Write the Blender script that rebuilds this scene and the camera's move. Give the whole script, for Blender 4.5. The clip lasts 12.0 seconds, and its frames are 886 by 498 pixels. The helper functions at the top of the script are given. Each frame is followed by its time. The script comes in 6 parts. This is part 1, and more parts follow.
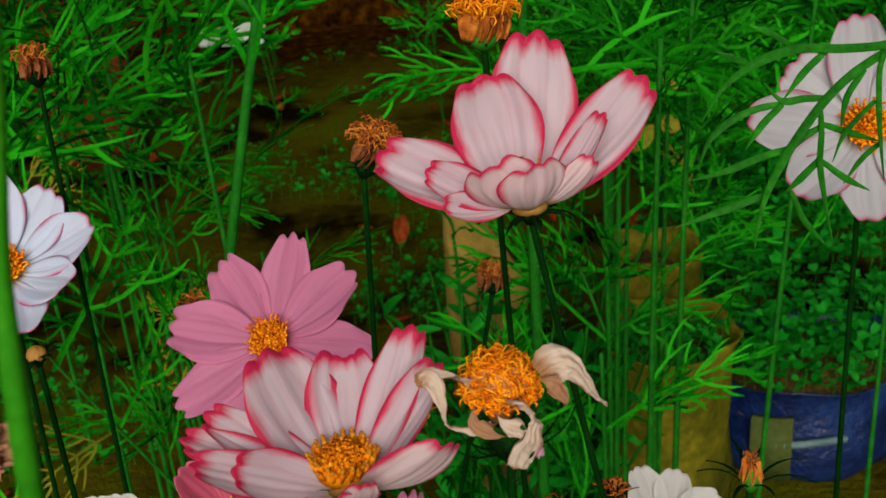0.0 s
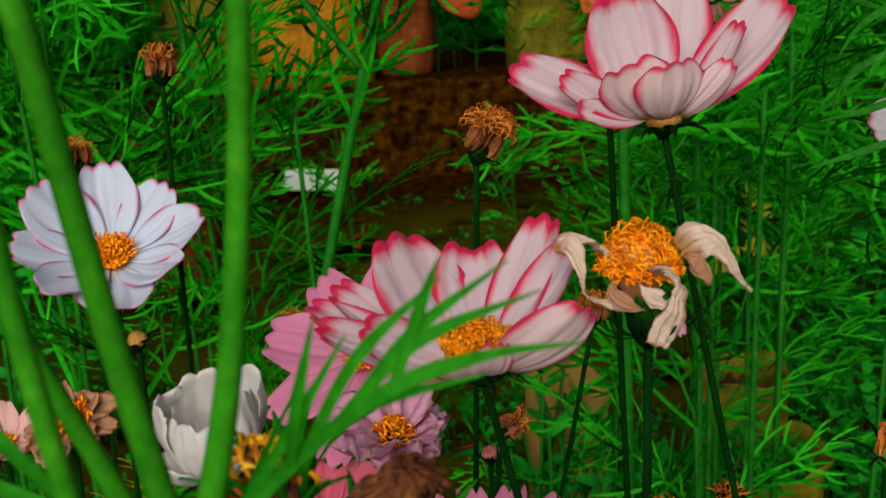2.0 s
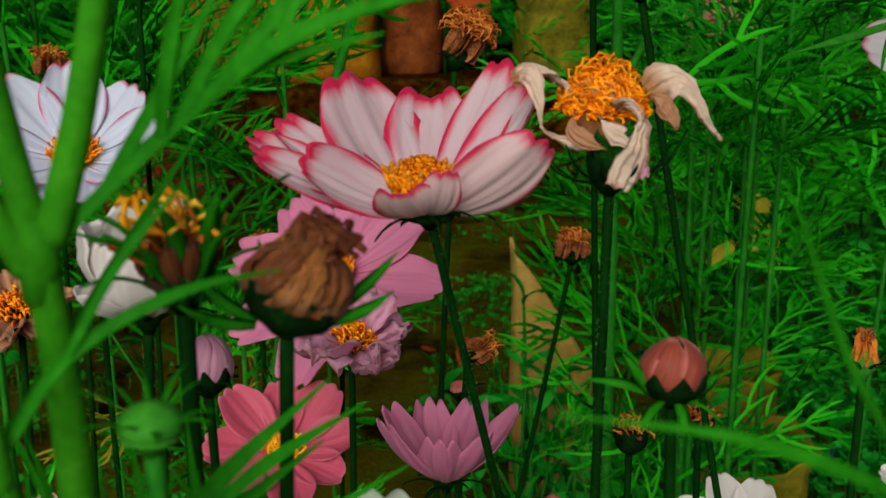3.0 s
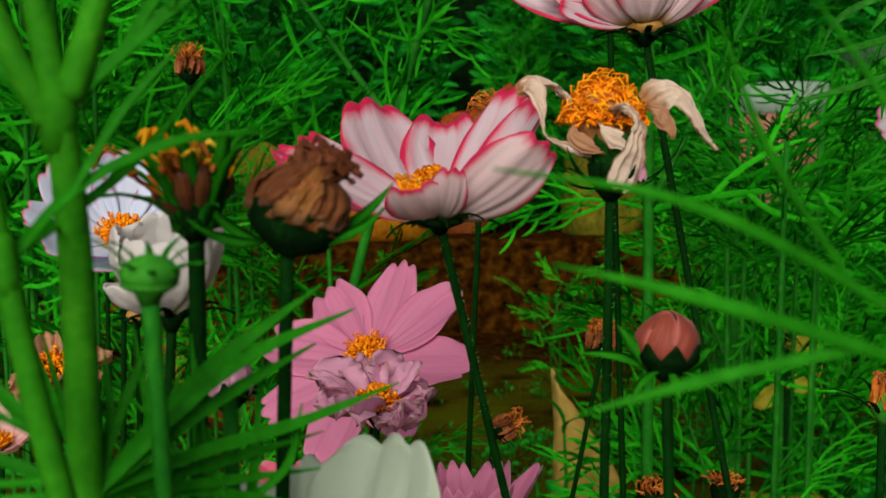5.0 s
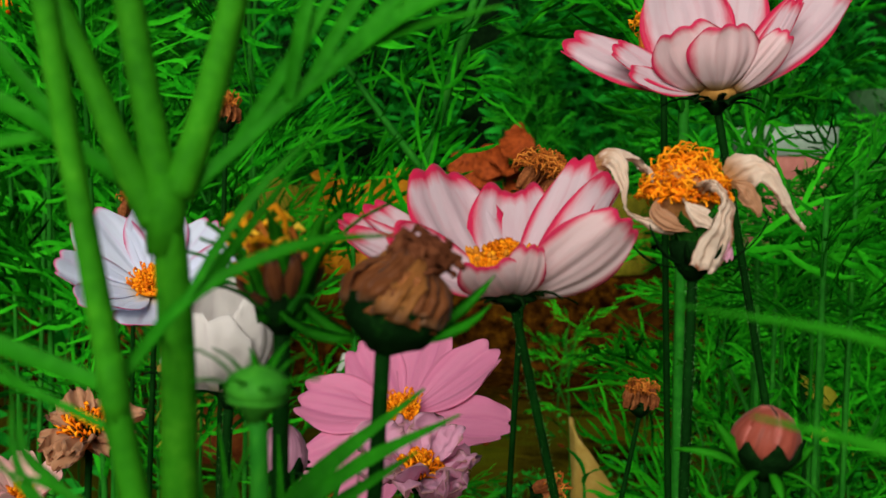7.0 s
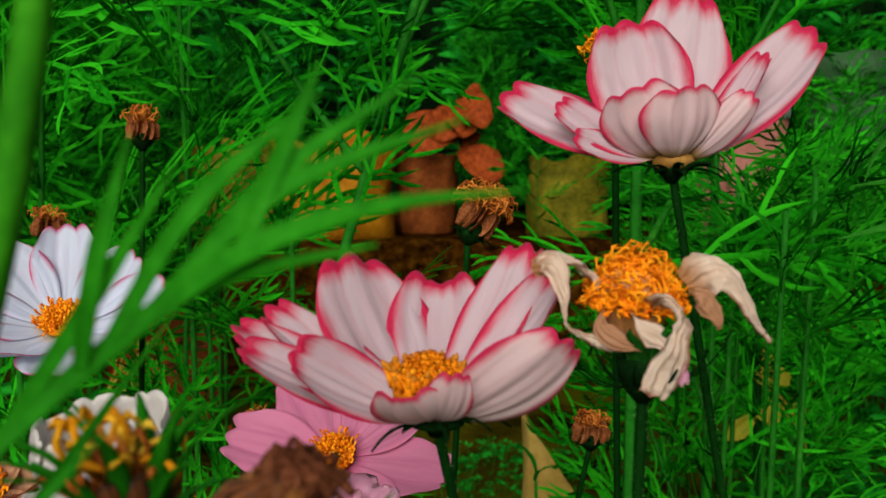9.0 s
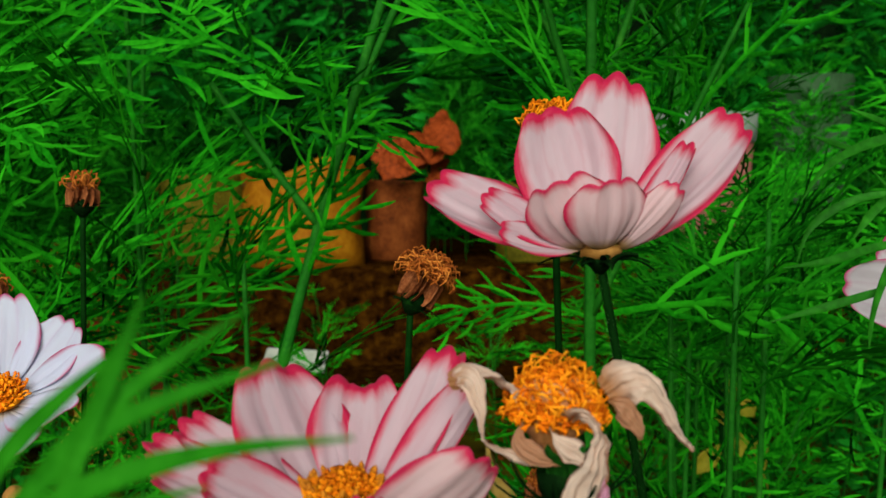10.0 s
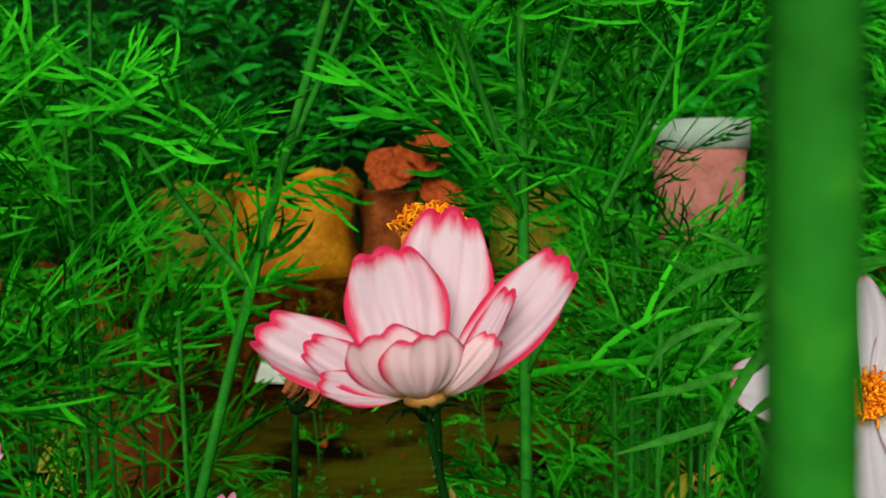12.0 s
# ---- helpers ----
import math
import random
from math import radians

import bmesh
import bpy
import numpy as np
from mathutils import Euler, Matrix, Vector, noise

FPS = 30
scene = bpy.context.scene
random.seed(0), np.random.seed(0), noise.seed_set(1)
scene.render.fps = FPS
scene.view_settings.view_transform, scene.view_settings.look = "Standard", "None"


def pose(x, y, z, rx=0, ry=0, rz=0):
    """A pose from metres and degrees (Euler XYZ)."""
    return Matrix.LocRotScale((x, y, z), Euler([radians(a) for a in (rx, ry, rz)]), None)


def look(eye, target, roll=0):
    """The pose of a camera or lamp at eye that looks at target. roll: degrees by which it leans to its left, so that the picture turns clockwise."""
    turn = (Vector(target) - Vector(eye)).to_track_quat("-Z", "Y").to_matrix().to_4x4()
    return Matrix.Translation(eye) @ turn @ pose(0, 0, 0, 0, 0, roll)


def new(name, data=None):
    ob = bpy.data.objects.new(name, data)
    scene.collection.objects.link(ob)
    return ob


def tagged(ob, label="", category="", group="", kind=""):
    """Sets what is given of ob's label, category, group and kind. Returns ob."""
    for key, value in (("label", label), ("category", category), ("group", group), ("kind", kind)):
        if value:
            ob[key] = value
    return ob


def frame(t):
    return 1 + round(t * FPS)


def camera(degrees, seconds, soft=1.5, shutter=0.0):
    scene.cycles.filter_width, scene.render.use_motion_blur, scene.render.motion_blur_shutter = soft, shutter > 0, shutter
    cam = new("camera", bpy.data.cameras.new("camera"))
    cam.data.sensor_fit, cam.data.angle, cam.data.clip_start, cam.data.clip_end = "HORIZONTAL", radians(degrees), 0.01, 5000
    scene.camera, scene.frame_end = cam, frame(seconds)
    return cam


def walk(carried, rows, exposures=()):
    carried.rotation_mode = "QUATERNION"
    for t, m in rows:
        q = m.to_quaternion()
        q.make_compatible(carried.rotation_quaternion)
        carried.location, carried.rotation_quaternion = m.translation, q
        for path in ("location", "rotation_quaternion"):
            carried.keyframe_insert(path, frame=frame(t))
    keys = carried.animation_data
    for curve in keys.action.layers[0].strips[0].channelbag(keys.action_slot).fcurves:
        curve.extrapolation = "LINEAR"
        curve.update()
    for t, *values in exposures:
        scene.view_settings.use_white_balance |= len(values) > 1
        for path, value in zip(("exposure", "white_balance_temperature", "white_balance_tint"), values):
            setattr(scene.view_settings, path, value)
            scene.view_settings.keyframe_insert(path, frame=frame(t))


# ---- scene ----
cam = camera(46, 12.0)
# seconds; eye in metres; yaw to the left, pitch upwards and roll in degrees
PATH = [
    (0, -0.06076, -0.25434, 0.80474, -8.153, -23.737, -4.785),
    (0.5, -0.06481, -0.25771, 0.78783, -8.617, -21.856, -4.100),
    (1, -0.07062, -0.26519, 0.76898, -7.875, -21.295, -3.703),
    (1.5, -0.07417, -0.26376, 0.75495, -7.879, -19.448, -3.286),
    (2, -0.08410, -0.26918, 0.73965, -5.005, -14.374, -3.461),
    (2.5, -0.07924, -0.26410, 0.71787, -5.525, -13.929, -1.275),
    (4.5, -0.06689, -0.27476, 0.66906, -3.867, -8.155, 0.233),
    (5, -0.06614, -0.28216, 0.66469, -2.269, -4.642, -0.569),
    (5.5, -0.07451, -0.29459, 0.65582, -0.000, -5.000, 0.238),
    (6, -0.07779, -0.29648, 0.65580, -0.549, -4.797, 0.417),
    (6.5, -0.07962, -0.28328, 0.66780, -1.327, -3.027, 0.147),
    (7, -0.08071, -0.27066, 0.67300, -2.060, -2.726, 0.457),
    (9, -0.07113, -0.23703, 0.70159, -4.400, -5.164, 0.492),
    (9.5, -0.06363, -0.23549, 0.70985, -5.526, -4.484, -0.067),
    (10, -0.06019, -0.23277, 0.71760, -5.917, -3.926, -0.260),
    (10.5, -0.05263, -0.23695, 0.72572, -4.265, -4.564, 0.077),
    (11, -0.03401, -0.23706, 0.73606, -4.994, -3.675, -0.890),
    (11.5, -0.02749, -0.23692, 0.74481, -4.660, -5.450, -0.846),
    (12, -0.01850, -0.23263, 0.74984, -5.708, -3.815, -0.973),
]


def aim(x, y, z, yaw, pitch, roll):
    a, b = radians(yaw), radians(pitch)
    way = Vector((-math.sin(a) * math.cos(b), math.cos(a) * math.cos(b), math.sin(b)))
    return look((x, y, z), Vector((x, y, z)) + way, roll)


walk(cam, [(row[0], aim(*row[1:])) for row in PATH], [(0, -0.07), (2.5, -0.06), (4.5, -0.03), (5.2, 0.10), (7, 0.14), (9, 0.05), (9.5, 0.0), (10.5, 0.0), (11, 0.18), (12, 0.40)])
# ---- light ----
world = bpy.data.worlds.new("overcast_sky")
scene.world = world
world.use_nodes = True
wn, wl = world.node_tree.nodes, world.node_tree.links
sky = wn.new("ShaderNodeTexSky")
sky.sky_type, sky.sun_disc = "NISHITA", False
sky.sun_elevation, sky.sun_rotation = radians(27.9), radians(194.7)
wl.new(sky.outputs[0], wn["Background"].inputs[0])
wn["Background"].inputs[1].default_value = 0.031
sun = new("sun", bpy.data.lights.new("sun", "SUN"))
sun.data.energy, sun.data.angle, sun.data.color = 5.0, radians(48), (1.0, 0.95, 0.86)
cam.data.dof.use_dof, cam.data.dof.focus_distance, cam.data.dof.aperture_fstop = True, 0.34, 38.0
sun.matrix_world = look((-0.55, -2.1, 1.15), (0, 0, 0))
scene.view_settings.exposure = 0.0


# ---- materials ----
def shader(name, rough=0.6, spec=0.4):
    m = bpy.data.materials.new(name)
    m.use_nodes = True
    n, l = m.node_tree.nodes, m.node_tree.links
    b = n["Principled BSDF"]
    b.inputs["Roughness"].default_value = rough
    b.inputs["Specular IOR Level"].default_value = spec
    return m, n, l, b


def ramp(n, l, fac, stops):
    r = n.new("ShaderNodeValToRGB")
    while len(r.color_ramp.elements) < len(stops):
        r.color_ramp.elements.new(0.5)
    for e, (p, c) in zip(r.color_ramp.elements, stops):
        e.position, e.color = p, (*c, 1)
    l.new(fac, r.inputs[0])
    return r.outputs[0]


def noise_tex(n, l, scale, detail=4.0, rough=0.6, vector=None):
    t = n.new("ShaderNodeTexNoise")
    t.inputs["Scale"].default_value, t.inputs["Detail"].default_value, t.inputs["Roughness"].default_value = scale, detail, rough
    if vector is None:
        vector = n.new("ShaderNodeNewGeometry").outputs["Position"]
    l.new(vector, t.inputs["Vector"])
    return t.outputs["Fac"]


def math_node(n, l, op, a, b):
    m = n.new("ShaderNodeMath")
    m.operation = op
    for i, v in enumerate((a, b)):
        if isinstance(v, (int, float)):
            m.inputs[i].default_value = v
        else:
            l.new(v, m.inputs[i])
    return m.outputs[0]


def mixed(n, l, fac, a, b, mode="MIX"):
    m = n.new("ShaderNodeMix")
    m.data_type, m.blend_type = "RGBA", mode
    for sock, v in ((m.inputs[0], fac), (m.inputs[6], a), (m.inputs[7], b)):
        if isinstance(v, (int, float)):
            sock.default_value = v
        elif isinstance(v, tuple):
            sock.default_value = (*v, 1)
        else:
            l.new(v, sock)
    return m.outputs[2]


def bumped(n, l, b, height, strength, distance):
    p = n.new("ShaderNodeBump")
    p.inputs["Strength"].default_value, p.inputs["Distance"].default_value = strength, distance
    l.new(height, p.inputs["Height"])
    l.new(p.outputs[0], b.inputs["Normal"])


def thin_glow(m, n, l, b, colour, amount):
    """Lets light through a thin leaf or petal."""
    t, mix = n.new("ShaderNodeBsdfTranslucent"), n.new("ShaderNodeMixShader")
    if isinstance(colour, tuple):
        t.inputs[0].default_value = (*colour, 1)
    else:
        l.new(colour, t.inputs[0])
    mix.inputs[0].default_value = amount
    l.new(b.outputs[0], mix.inputs[1]), l.new(t.outputs[0], mix.inputs[2])
    l.new(mix.outputs[0], n["Material Output"].inputs[0])


def two_tone(name, stops, scale, rough=0.7, bump=0.3, dist=0.002, spec=0.06, fine=6.0, glow=0.0, island=0.0):
    m, n, l, b = shader(name, rough, spec)
    f = noise_tex(n, l, scale)
    g = noise_tex(n, l, scale * fine, 3.0)
    mixf = math_node(n, l, "ADD", math_node(n, l, "MULTIPLY", f, 0.65), math_node(n, l, "MULTIPLY", g, 0.35))
    if island:
        r = n.new("ShaderNodeNewGeometry").outputs["Random Per Island"]
        mixf = math_node(n, l, "ADD", mixf, math_node(n, l, "MULTIPLY", math_node(n, l, "SUBTRACT", r, 0.5), island))
    c = ramp(n, l, mixf, stops)
    l.new(c, b.inputs["Base Color"])
    if bump:
        bumped(n, l, b, g, bump, dist)
    if glow:
        thin_glow(m, n, l, b, c, glow)
    return m


def petal_material(name, body, rim, back, rim_from, vein, streak=0.45):
    """Petals: the map runs across in u (0 to 1) and from base to tip in v."""
    m, n, l, b = shader(name, 0.5, 0.25)
    uv = n.new("ShaderNodeUVMap")
    uv.uv_map = "petal"
    sep = n.new("ShaderNodeSeparateXYZ")
    l.new(uv.outputs[0], sep.inputs[0])
    u, v = sep.outputs[0], sep.outputs[1]
    across = math_node(n, l, "ABSOLUTE", math_node(n, l, "MULTIPLY", math_node(n, l, "SUBTRACT", u, 0.5), 2.0), 0.0)
    scl = n.new("ShaderNodeCombineXYZ")
    l.new(math_node(n, l, "MULTIPLY", u, 5.0), scl.inputs[0])
    l.new(math_node(n, l, "MULTIPLY", v, 1.3), scl.inputs[1])
    rnd = n.new("ShaderNodeObjectInfo").outputs["Random"]
    l.new(math_node(n, l, "MULTIPLY", rnd, 40.0), scl.inputs[2])
    lines = noise_tex(n, l, 1.6, 4.0, 0.65, scl.outputs[0])
    big = noise_tex(n, l, 60.0, 3.0)
    edge = math_node(n, l, "MAXIMUM", math_node(n, l, "MULTIPLY", math_node(n, l, "POWER", across, 2.1), math_node(n, l, "MINIMUM", math_node(n, l, "ADD", math_node(n, l, "MULTIPLY", v, 0.9), 0.5), 1.0)), math_node(n, l, "POWER", v, 4.6))
    edge = math_node(n, l, "ADD", edge, math_node(n, l, "MULTIPLY", math_node(n, l, "SUBTRACT", lines, 0.5), streak))
    edge = math_node(n, l, "ADD", edge, math_node(n, l, "MULTIPLY", math_node(n, l, "SUBTRACT", big, 0.5), 0.22))
    if rim:
        c = ramp(n, l, edge, [(0.0, body), (rim_from, body), (rim_from + 0.14, tuple(0.62 * p + 0.38 * q for p, q in zip(body, rim))), (min(0.99, rim_from + 0.32), rim)])
    else:
        c = ramp(n, l, edge, [(0.0, tuple(0.93 * p for p in body)), (0.9, body)])
    c = mixed(n, l, math_node(n, l, "MULTIPLY", ramp(n, l, lines, [(0.42, (0, 0, 0)), (0.62, (1, 1, 1))]), 0.30), c, mixed(n, l, 1.0, c, vein, "MULTIPLY"))
    # two fold lines along the petal, the shade of their creases darkened into the colour
    fold = math_node(n, l, "COSINE", math_node(n, l, "ADD", math_node(n, l, "MULTIPLY", u, 9.42), math_node(n, l, "MULTIPLY", math_node(n, l, "SUBTRACT", lines, 0.5), 1.6)), 0.0)
    fold = math_node(n, l, "POWER", math_node(n, l, "ABSOLUTE", fold, 0.0), 40.0)
    fold = math_node(n, l, "MULTIPLY", math_node(n, l, "MULTIPLY", fold, math_node(n, l, "SUBTRACT", 1.0, across)), 0.40)
    c = mixed(n, l, fold, c, mixed(n, l, 1.0, c, tuple(q**2.2 for q in vein), "MULTIPLY"))
    c = mixed(n, l, ramp(n, l, v, [(0.05, (1, 1, 1)), (0.2, (0, 0, 0))]), c, back)
    l.new(c, b.inputs["Base Color"])
    wave = n.new("ShaderNodeTexWave")
    wave.inputs["Scale"].default_value, wave.inputs["Distortion"].default_value = 0.35, 1.5
    l.new(scl.outputs[0], wave.inputs["Vector"])
    bumped(n, l, b, math_node(n, l, "ADD", math_node(n, l, "MULTIPLY", wave.outputs["Fac"], 0.7), lines), 0.22, 0.0008)
    b.inputs["Sheen Weight"].default_value = 0.1
    thin_glow(m, n, l, b, c, 0.54)
    return m


PICOTEE = petal_material("picotee_petal", (0.67, 0.55, 0.60), (0.66, 0.020, 0.10), (0.62, 0.42, 0.25), 0.50, (0.93, 0.72, 0.76))
OUTER = petal_material("petal_outside", (0.82, 0.645, 0.655), (0.68, 0.03, 0.12), (0.45, 0.28, 0.10), 0.56, (0.94, 0.84, 0.84), 0.3)
WHITE = petal_material("white_petal", (0.76, 0.73, 0.70), None, (0.75, 0.72, 0.5), 0.9, (0.93, 0.90, 0.93))
VEINED = petal_material("veined_white_petal", (0.66, 0.71, 0.82), (0.60, 0.08, 0.24), (0.7, 0.6, 0.45), 0.74, (0.95, 0.82, 0.90), 0.2)
# white dulled to paint in the shade of the leaf hanging before this flower
SHADEDWHITE = petal_material("pink_edged_white_petal", (0.60, 0.59, 0.61), (0.55, 0.07, 0.20), (0.5, 0.45, 0.3), 0.72, (0.92, 0.80, 0.86), 0.25)
PINK = petal_material("pink_petal", (0.72, 0.26, 0.43), None, (0.55, 0.12, 0.25), 0.9, (0.85, 0.68, 0.82))
CORAL = petal_material("coral_petal", (0.70, 0.13, 0.22), (0.75, 0.22, 0.32), (0.6, 0.1, 0.1), 0.7, (0.9, 0.7, 0.7))
PEACH = petal_material("blush_petal", (0.78, 0.50, 0.46), (0.75, 0.34, 0.38), (0.6, 0.4, 0.2), 0.8, (0.92, 0.8, 0.8))
GREENWHITE = petal_material("greenish_white_petal", (0.52, 0.60, 0.48), None, (0.6, 0.62, 0.2), 0.9, (0.88, 0.92, 0.88))
WITHER = petal_material("withered_petal", (0.80, 0.67, 0.55), (0.40, 0.16, 0.08), (0.5, 0.25, 0.10), 0.74, (0.80, 0.62, 0.52), 0.9)
BUDSKIN = petal_material("red_bud_petal", (0.42, 0.090, 0.055), (0.66, 0.20, 0.16), (0.04, 0.02, 0.006), 0.52, (0.40, 0.26, 0.20), 0.8)
WITHER_BROWN = petal_material("brown_withered_petal", (0.25, 0.080, 0.022), (0.07, 0.02, 0.006), (0.20, 0.09, 0.035), 0.55, (0.55, 0.45, 0.40), 1.0)
HUSKGOLD = petal_material("golden_brown_withered_petal", (0.42, 0.17, 0.040), (0.12, 0.04, 0.010), (0.15, 0.06, 0.015), 0.6, (0.60, 0.45, 0.30), 0.9)
WITHER_TAN = petal_material("tan_withered_petal", (0.55, 0.30, 0.16), (0.36, 0.14, 0.06), (0.45, 0.22, 0.08), 0.74, (0.75, 0.55, 0.45), 0.9)
WITHER_PINK = petal_material("withered_pink_petal", (0.80, 0.44, 0.60), (0.55, 0.30, 0.28), (0.5, 0.2, 0.2), 0.74, (0.78, 0.56, 0.66), 0.8)
ORANGE = two_tone("orange_floret", [(0.3, (0.40, 0.07, 0.001)), (0.5, (0.74, 0.18, 0.002)), (0.7, (0.90, 0.36, 0.010))], 260, 0.6, 0.3, 0.0005, island=0.35)
GOLD = two_tone("golden_floret", [(0.3, (0.42, 0.09, 0.002)), (0.5, (0.70, 0.20, 0.003)), (0.7, (0.82, 0.32, 0.010))], 260, 0.6, 0.3, 0.0005, island=0.35)
YELLOW = two_tone("yellow_floret", [(0.3, (0.6, 0.22, 0.004)), (0.5, (0.85, 0.40, 0.01)), (0.7, (0.92, 0.60, 0.05))], 260, 0.6, 0.3, 0.0005, island=0.35)
ANTHER = two_tone("dark_anther", [(0.3, (0.26, 0.07, 0.006)), (0.7, (0.62, 0.24, 0.015))], 300, 0.7, 0.2, 0.0004)
DRIED = two_tone("dried_floret", [(0.3, (0.12, 0.028, 0.005)), (0.5, (0.38, 0.10, 0.013)), (0.7, (0.56, 0.20, 0.03))], 240, 0.8, 0.5, 0.001, island=0.3)
BROWN = two_tone("brown_husk", [(0.3, (0.05, 0.013, 0.004)), (0.5, (0.18, 0.055, 0.016)), (0.7, (0.36, 0.14, 0.05))], 150, 0.8, 0.6, 0.001)
DARKHUSK = two_tone("dark_brown_husk", [(0.3, (0.03, 0.008, 0.004)), (0.5, (0.10, 0.03, 0.012)), (0.7, (0.20, 0.07, 0.03))], 150, 0.8, 0.6, 0.001)
BUDRED = two_tone("red_bud", [(0.3, (0.14, 0.028, 0.02)), (0.5, (0.32, 0.085, 0.065)), (0.7, (0.52, 0.20, 0.18))], 140, 0.55, 0.4, 0.001)
RECEPT = two_tone("tan_receptacle", [(0.3, (0.17, 0.075, 0.012)), (0.7, (0.38, 0.20, 0.05))], 160, 0.6, 0.3, 0.0006)
DISCSIDE = two_tone("salmon_tan_disc_side", [(0.3, (0.22, 0.10, 0.02)), (0.5, (0.42, 0.18, 0.06)), (0.7, (0.58, 0.28, 0.12))], 200, 0.6, 0.4, 0.0006)
BRACT = two_tone("deep_green_bract", [(0.3, (0.002, 0.02, 0.002)), (0.55, (0.006, 0.06, 0.004)), (0.8, (0.02, 0.14, 0.010))], 160, 0.7, 0.4, 0.0008, 0.04)
STEM = two_tone("green_stem", [(0.3, (0.004, 0.06, 0.004)), (0.55, (0.010, 0.12, 0.007)), (0.75, (0.032, 0.20, 0.012))], 70, 0.6, 0.35, 0.0008, 0.03)
FRESHSTEM = two_tone("fresh_green_stem", [(0.3, (0.009, 0.095, 0.003)), (0.55, (0.024, 0.18, 0.005)), (0.75, (0.060, 0.29, 0.012))], 90, 0.6, 0.35, 0.0006, 0.02)
# dark stalk green, lowered further to hold the backlit shade in the colour
DARKSTEM = two_tone("shaded_green_stem", [(0.3, (0.001, 0.010, 0.001)), (0.6, (0.002, 0.026, 0.002)), (0.8, (0.008, 0.065, 0.005))], 90, 0.7, 0.4, 0.0008, 0.02)
# cup green halved so that the shade under the heads is in it
CALYX = two_tone("shaded_calyx", [(0.3, (0.001, 0.007, 0.001)), (0.55, (0.002, 0.013, 0.002)), (0.8, (0.007, 0.055, 0.004))], 220, 0.8, 0.4, 0.0008, 0.02)
HAIR = two_tone("stalk_hair", [(0.3, (0.05, 0.22, 0.04)), (0.7, (0.16, 0.40, 0.12))], 200, 0.5, 0.0)
PASSBUD = two_tone("yellow_green_bud_skin", [(0.3, (0.02, 0.20, 0.006)), (0.6, (0.045, 0.32, 0.008)), (0.8, (0.10, 0.42, 0.014))], 120, 0.6, 0.3, 0.0006, 0.04)
GREENBUD = two_tone("green_bud_skin", [(0.3, (0.01, 0.10, 0.008)), (0.6, (0.03, 0.20, 0.012)), (0.8, (0.07, 0.30, 0.02))], 120, 0.6, 0.3, 0.0006, 0.06)
# the near-black end paints in the shaded gaps among the lobes
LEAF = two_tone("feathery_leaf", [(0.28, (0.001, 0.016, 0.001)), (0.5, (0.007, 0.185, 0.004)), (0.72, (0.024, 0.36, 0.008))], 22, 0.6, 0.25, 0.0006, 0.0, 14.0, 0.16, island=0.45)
# shaded copy of the feathery leaf: darker green for foliage deep in the stand
LEAFSHADED = two_tone("shaded_feathery_leaf", [(0.28, (0.001, 0.02, 0.001)), (0.52, (0.006, 0.13, 0.004)), (0.77, (0.020, 0.25, 0.008))], 14, 0.6, 0.25, 0.0006, 0.0, 12.0, 0.24, island=0.4)
BLADE = two_tone("long_green_blade", [(0.3, (0.005, 0.075, 0.002)), (0.55, (0.013, 0.17, 0.004)), (0.75, (0.03, 0.28, 0.010))], 50, 0.55, 0.3, 0.0006, 0.03, 10.0, 0.2)
VEILLEAF = two_tone("dark_smooth_leaf", [(0.3, (0.004, 0.05, 0.002)), (0.55, (0.012, 0.13, 0.005)), (0.75, (0.03, 0.24, 0.012))], 60, 0.5, 0.3, 0.0006, 0.05, 8.0, 0.15)
YLEAF = two_tone("yellowing_leaf", [(0.3, (0.10, 0.16, 0.008)), (0.7, (0.36, 0.30, 0.02))], 60, 0.6, 0.3, 0.0006, glow=0.2)
CLOVER = two_tone("round_weed_leaf", [(0.25, (0.003, 0.11, 0.006)), (0.5, (0.008, 0.21, 0.012)), (0.75, (0.018, 0.32, 0.022))], 30, 0.6, 0.2, 0.0008, 0.0, 8.0, 0.35, island=0.4)
# dark end kept low to paint the shadow hollows under the shrubs
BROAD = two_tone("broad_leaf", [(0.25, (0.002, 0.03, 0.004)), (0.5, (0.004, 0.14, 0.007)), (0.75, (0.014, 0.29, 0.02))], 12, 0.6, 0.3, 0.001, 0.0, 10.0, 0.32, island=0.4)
DRYLEAF = two_tone("dry_leaf", [(0.3, (0.05, 0.009, 0.002)), (0.5, (0.17, 0.028, 0.004)), (0.7, (0.30, 0.06, 0.010))], 60, 0.7, 0.4, 0.001)
BAGTAN = two_tone("tan_grow_bag", [(0.3, (0.022, 0.024, 0.0015)), (0.5, (0.085, 0.080, 0.004)), (0.7, (0.20, 0.165, 0.010))], 14, 0.75, 0.5, 0.004)
BAGPALE = two_tone("pale_tan_bag", [(0.3, (0.17, 0.10, 0.018)), (0.5, (0.32, 0.21, 0.042)), (0.7, (0.46, 0.33, 0.09))], 14, 0.7, 0.4, 0.003)
BAGBROWN = two_tone("orange_brown_bag", [(0.3, (0.09, 0.022, 0.001)), (0.5, (0.25, 0.095, 0.003)), (0.7, (0.36, 0.17, 0.006))], 9, 0.6, 0.6, 0.008)
BAGRED = two_tone("red_brown_bag", [(0.3, (0.03, 0.006, 0.001)), (0.5, (0.10, 0.024, 0.004)), (0.7, (0.19, 0.055, 0.010))], 12, 0.75, 0.6, 0.008)
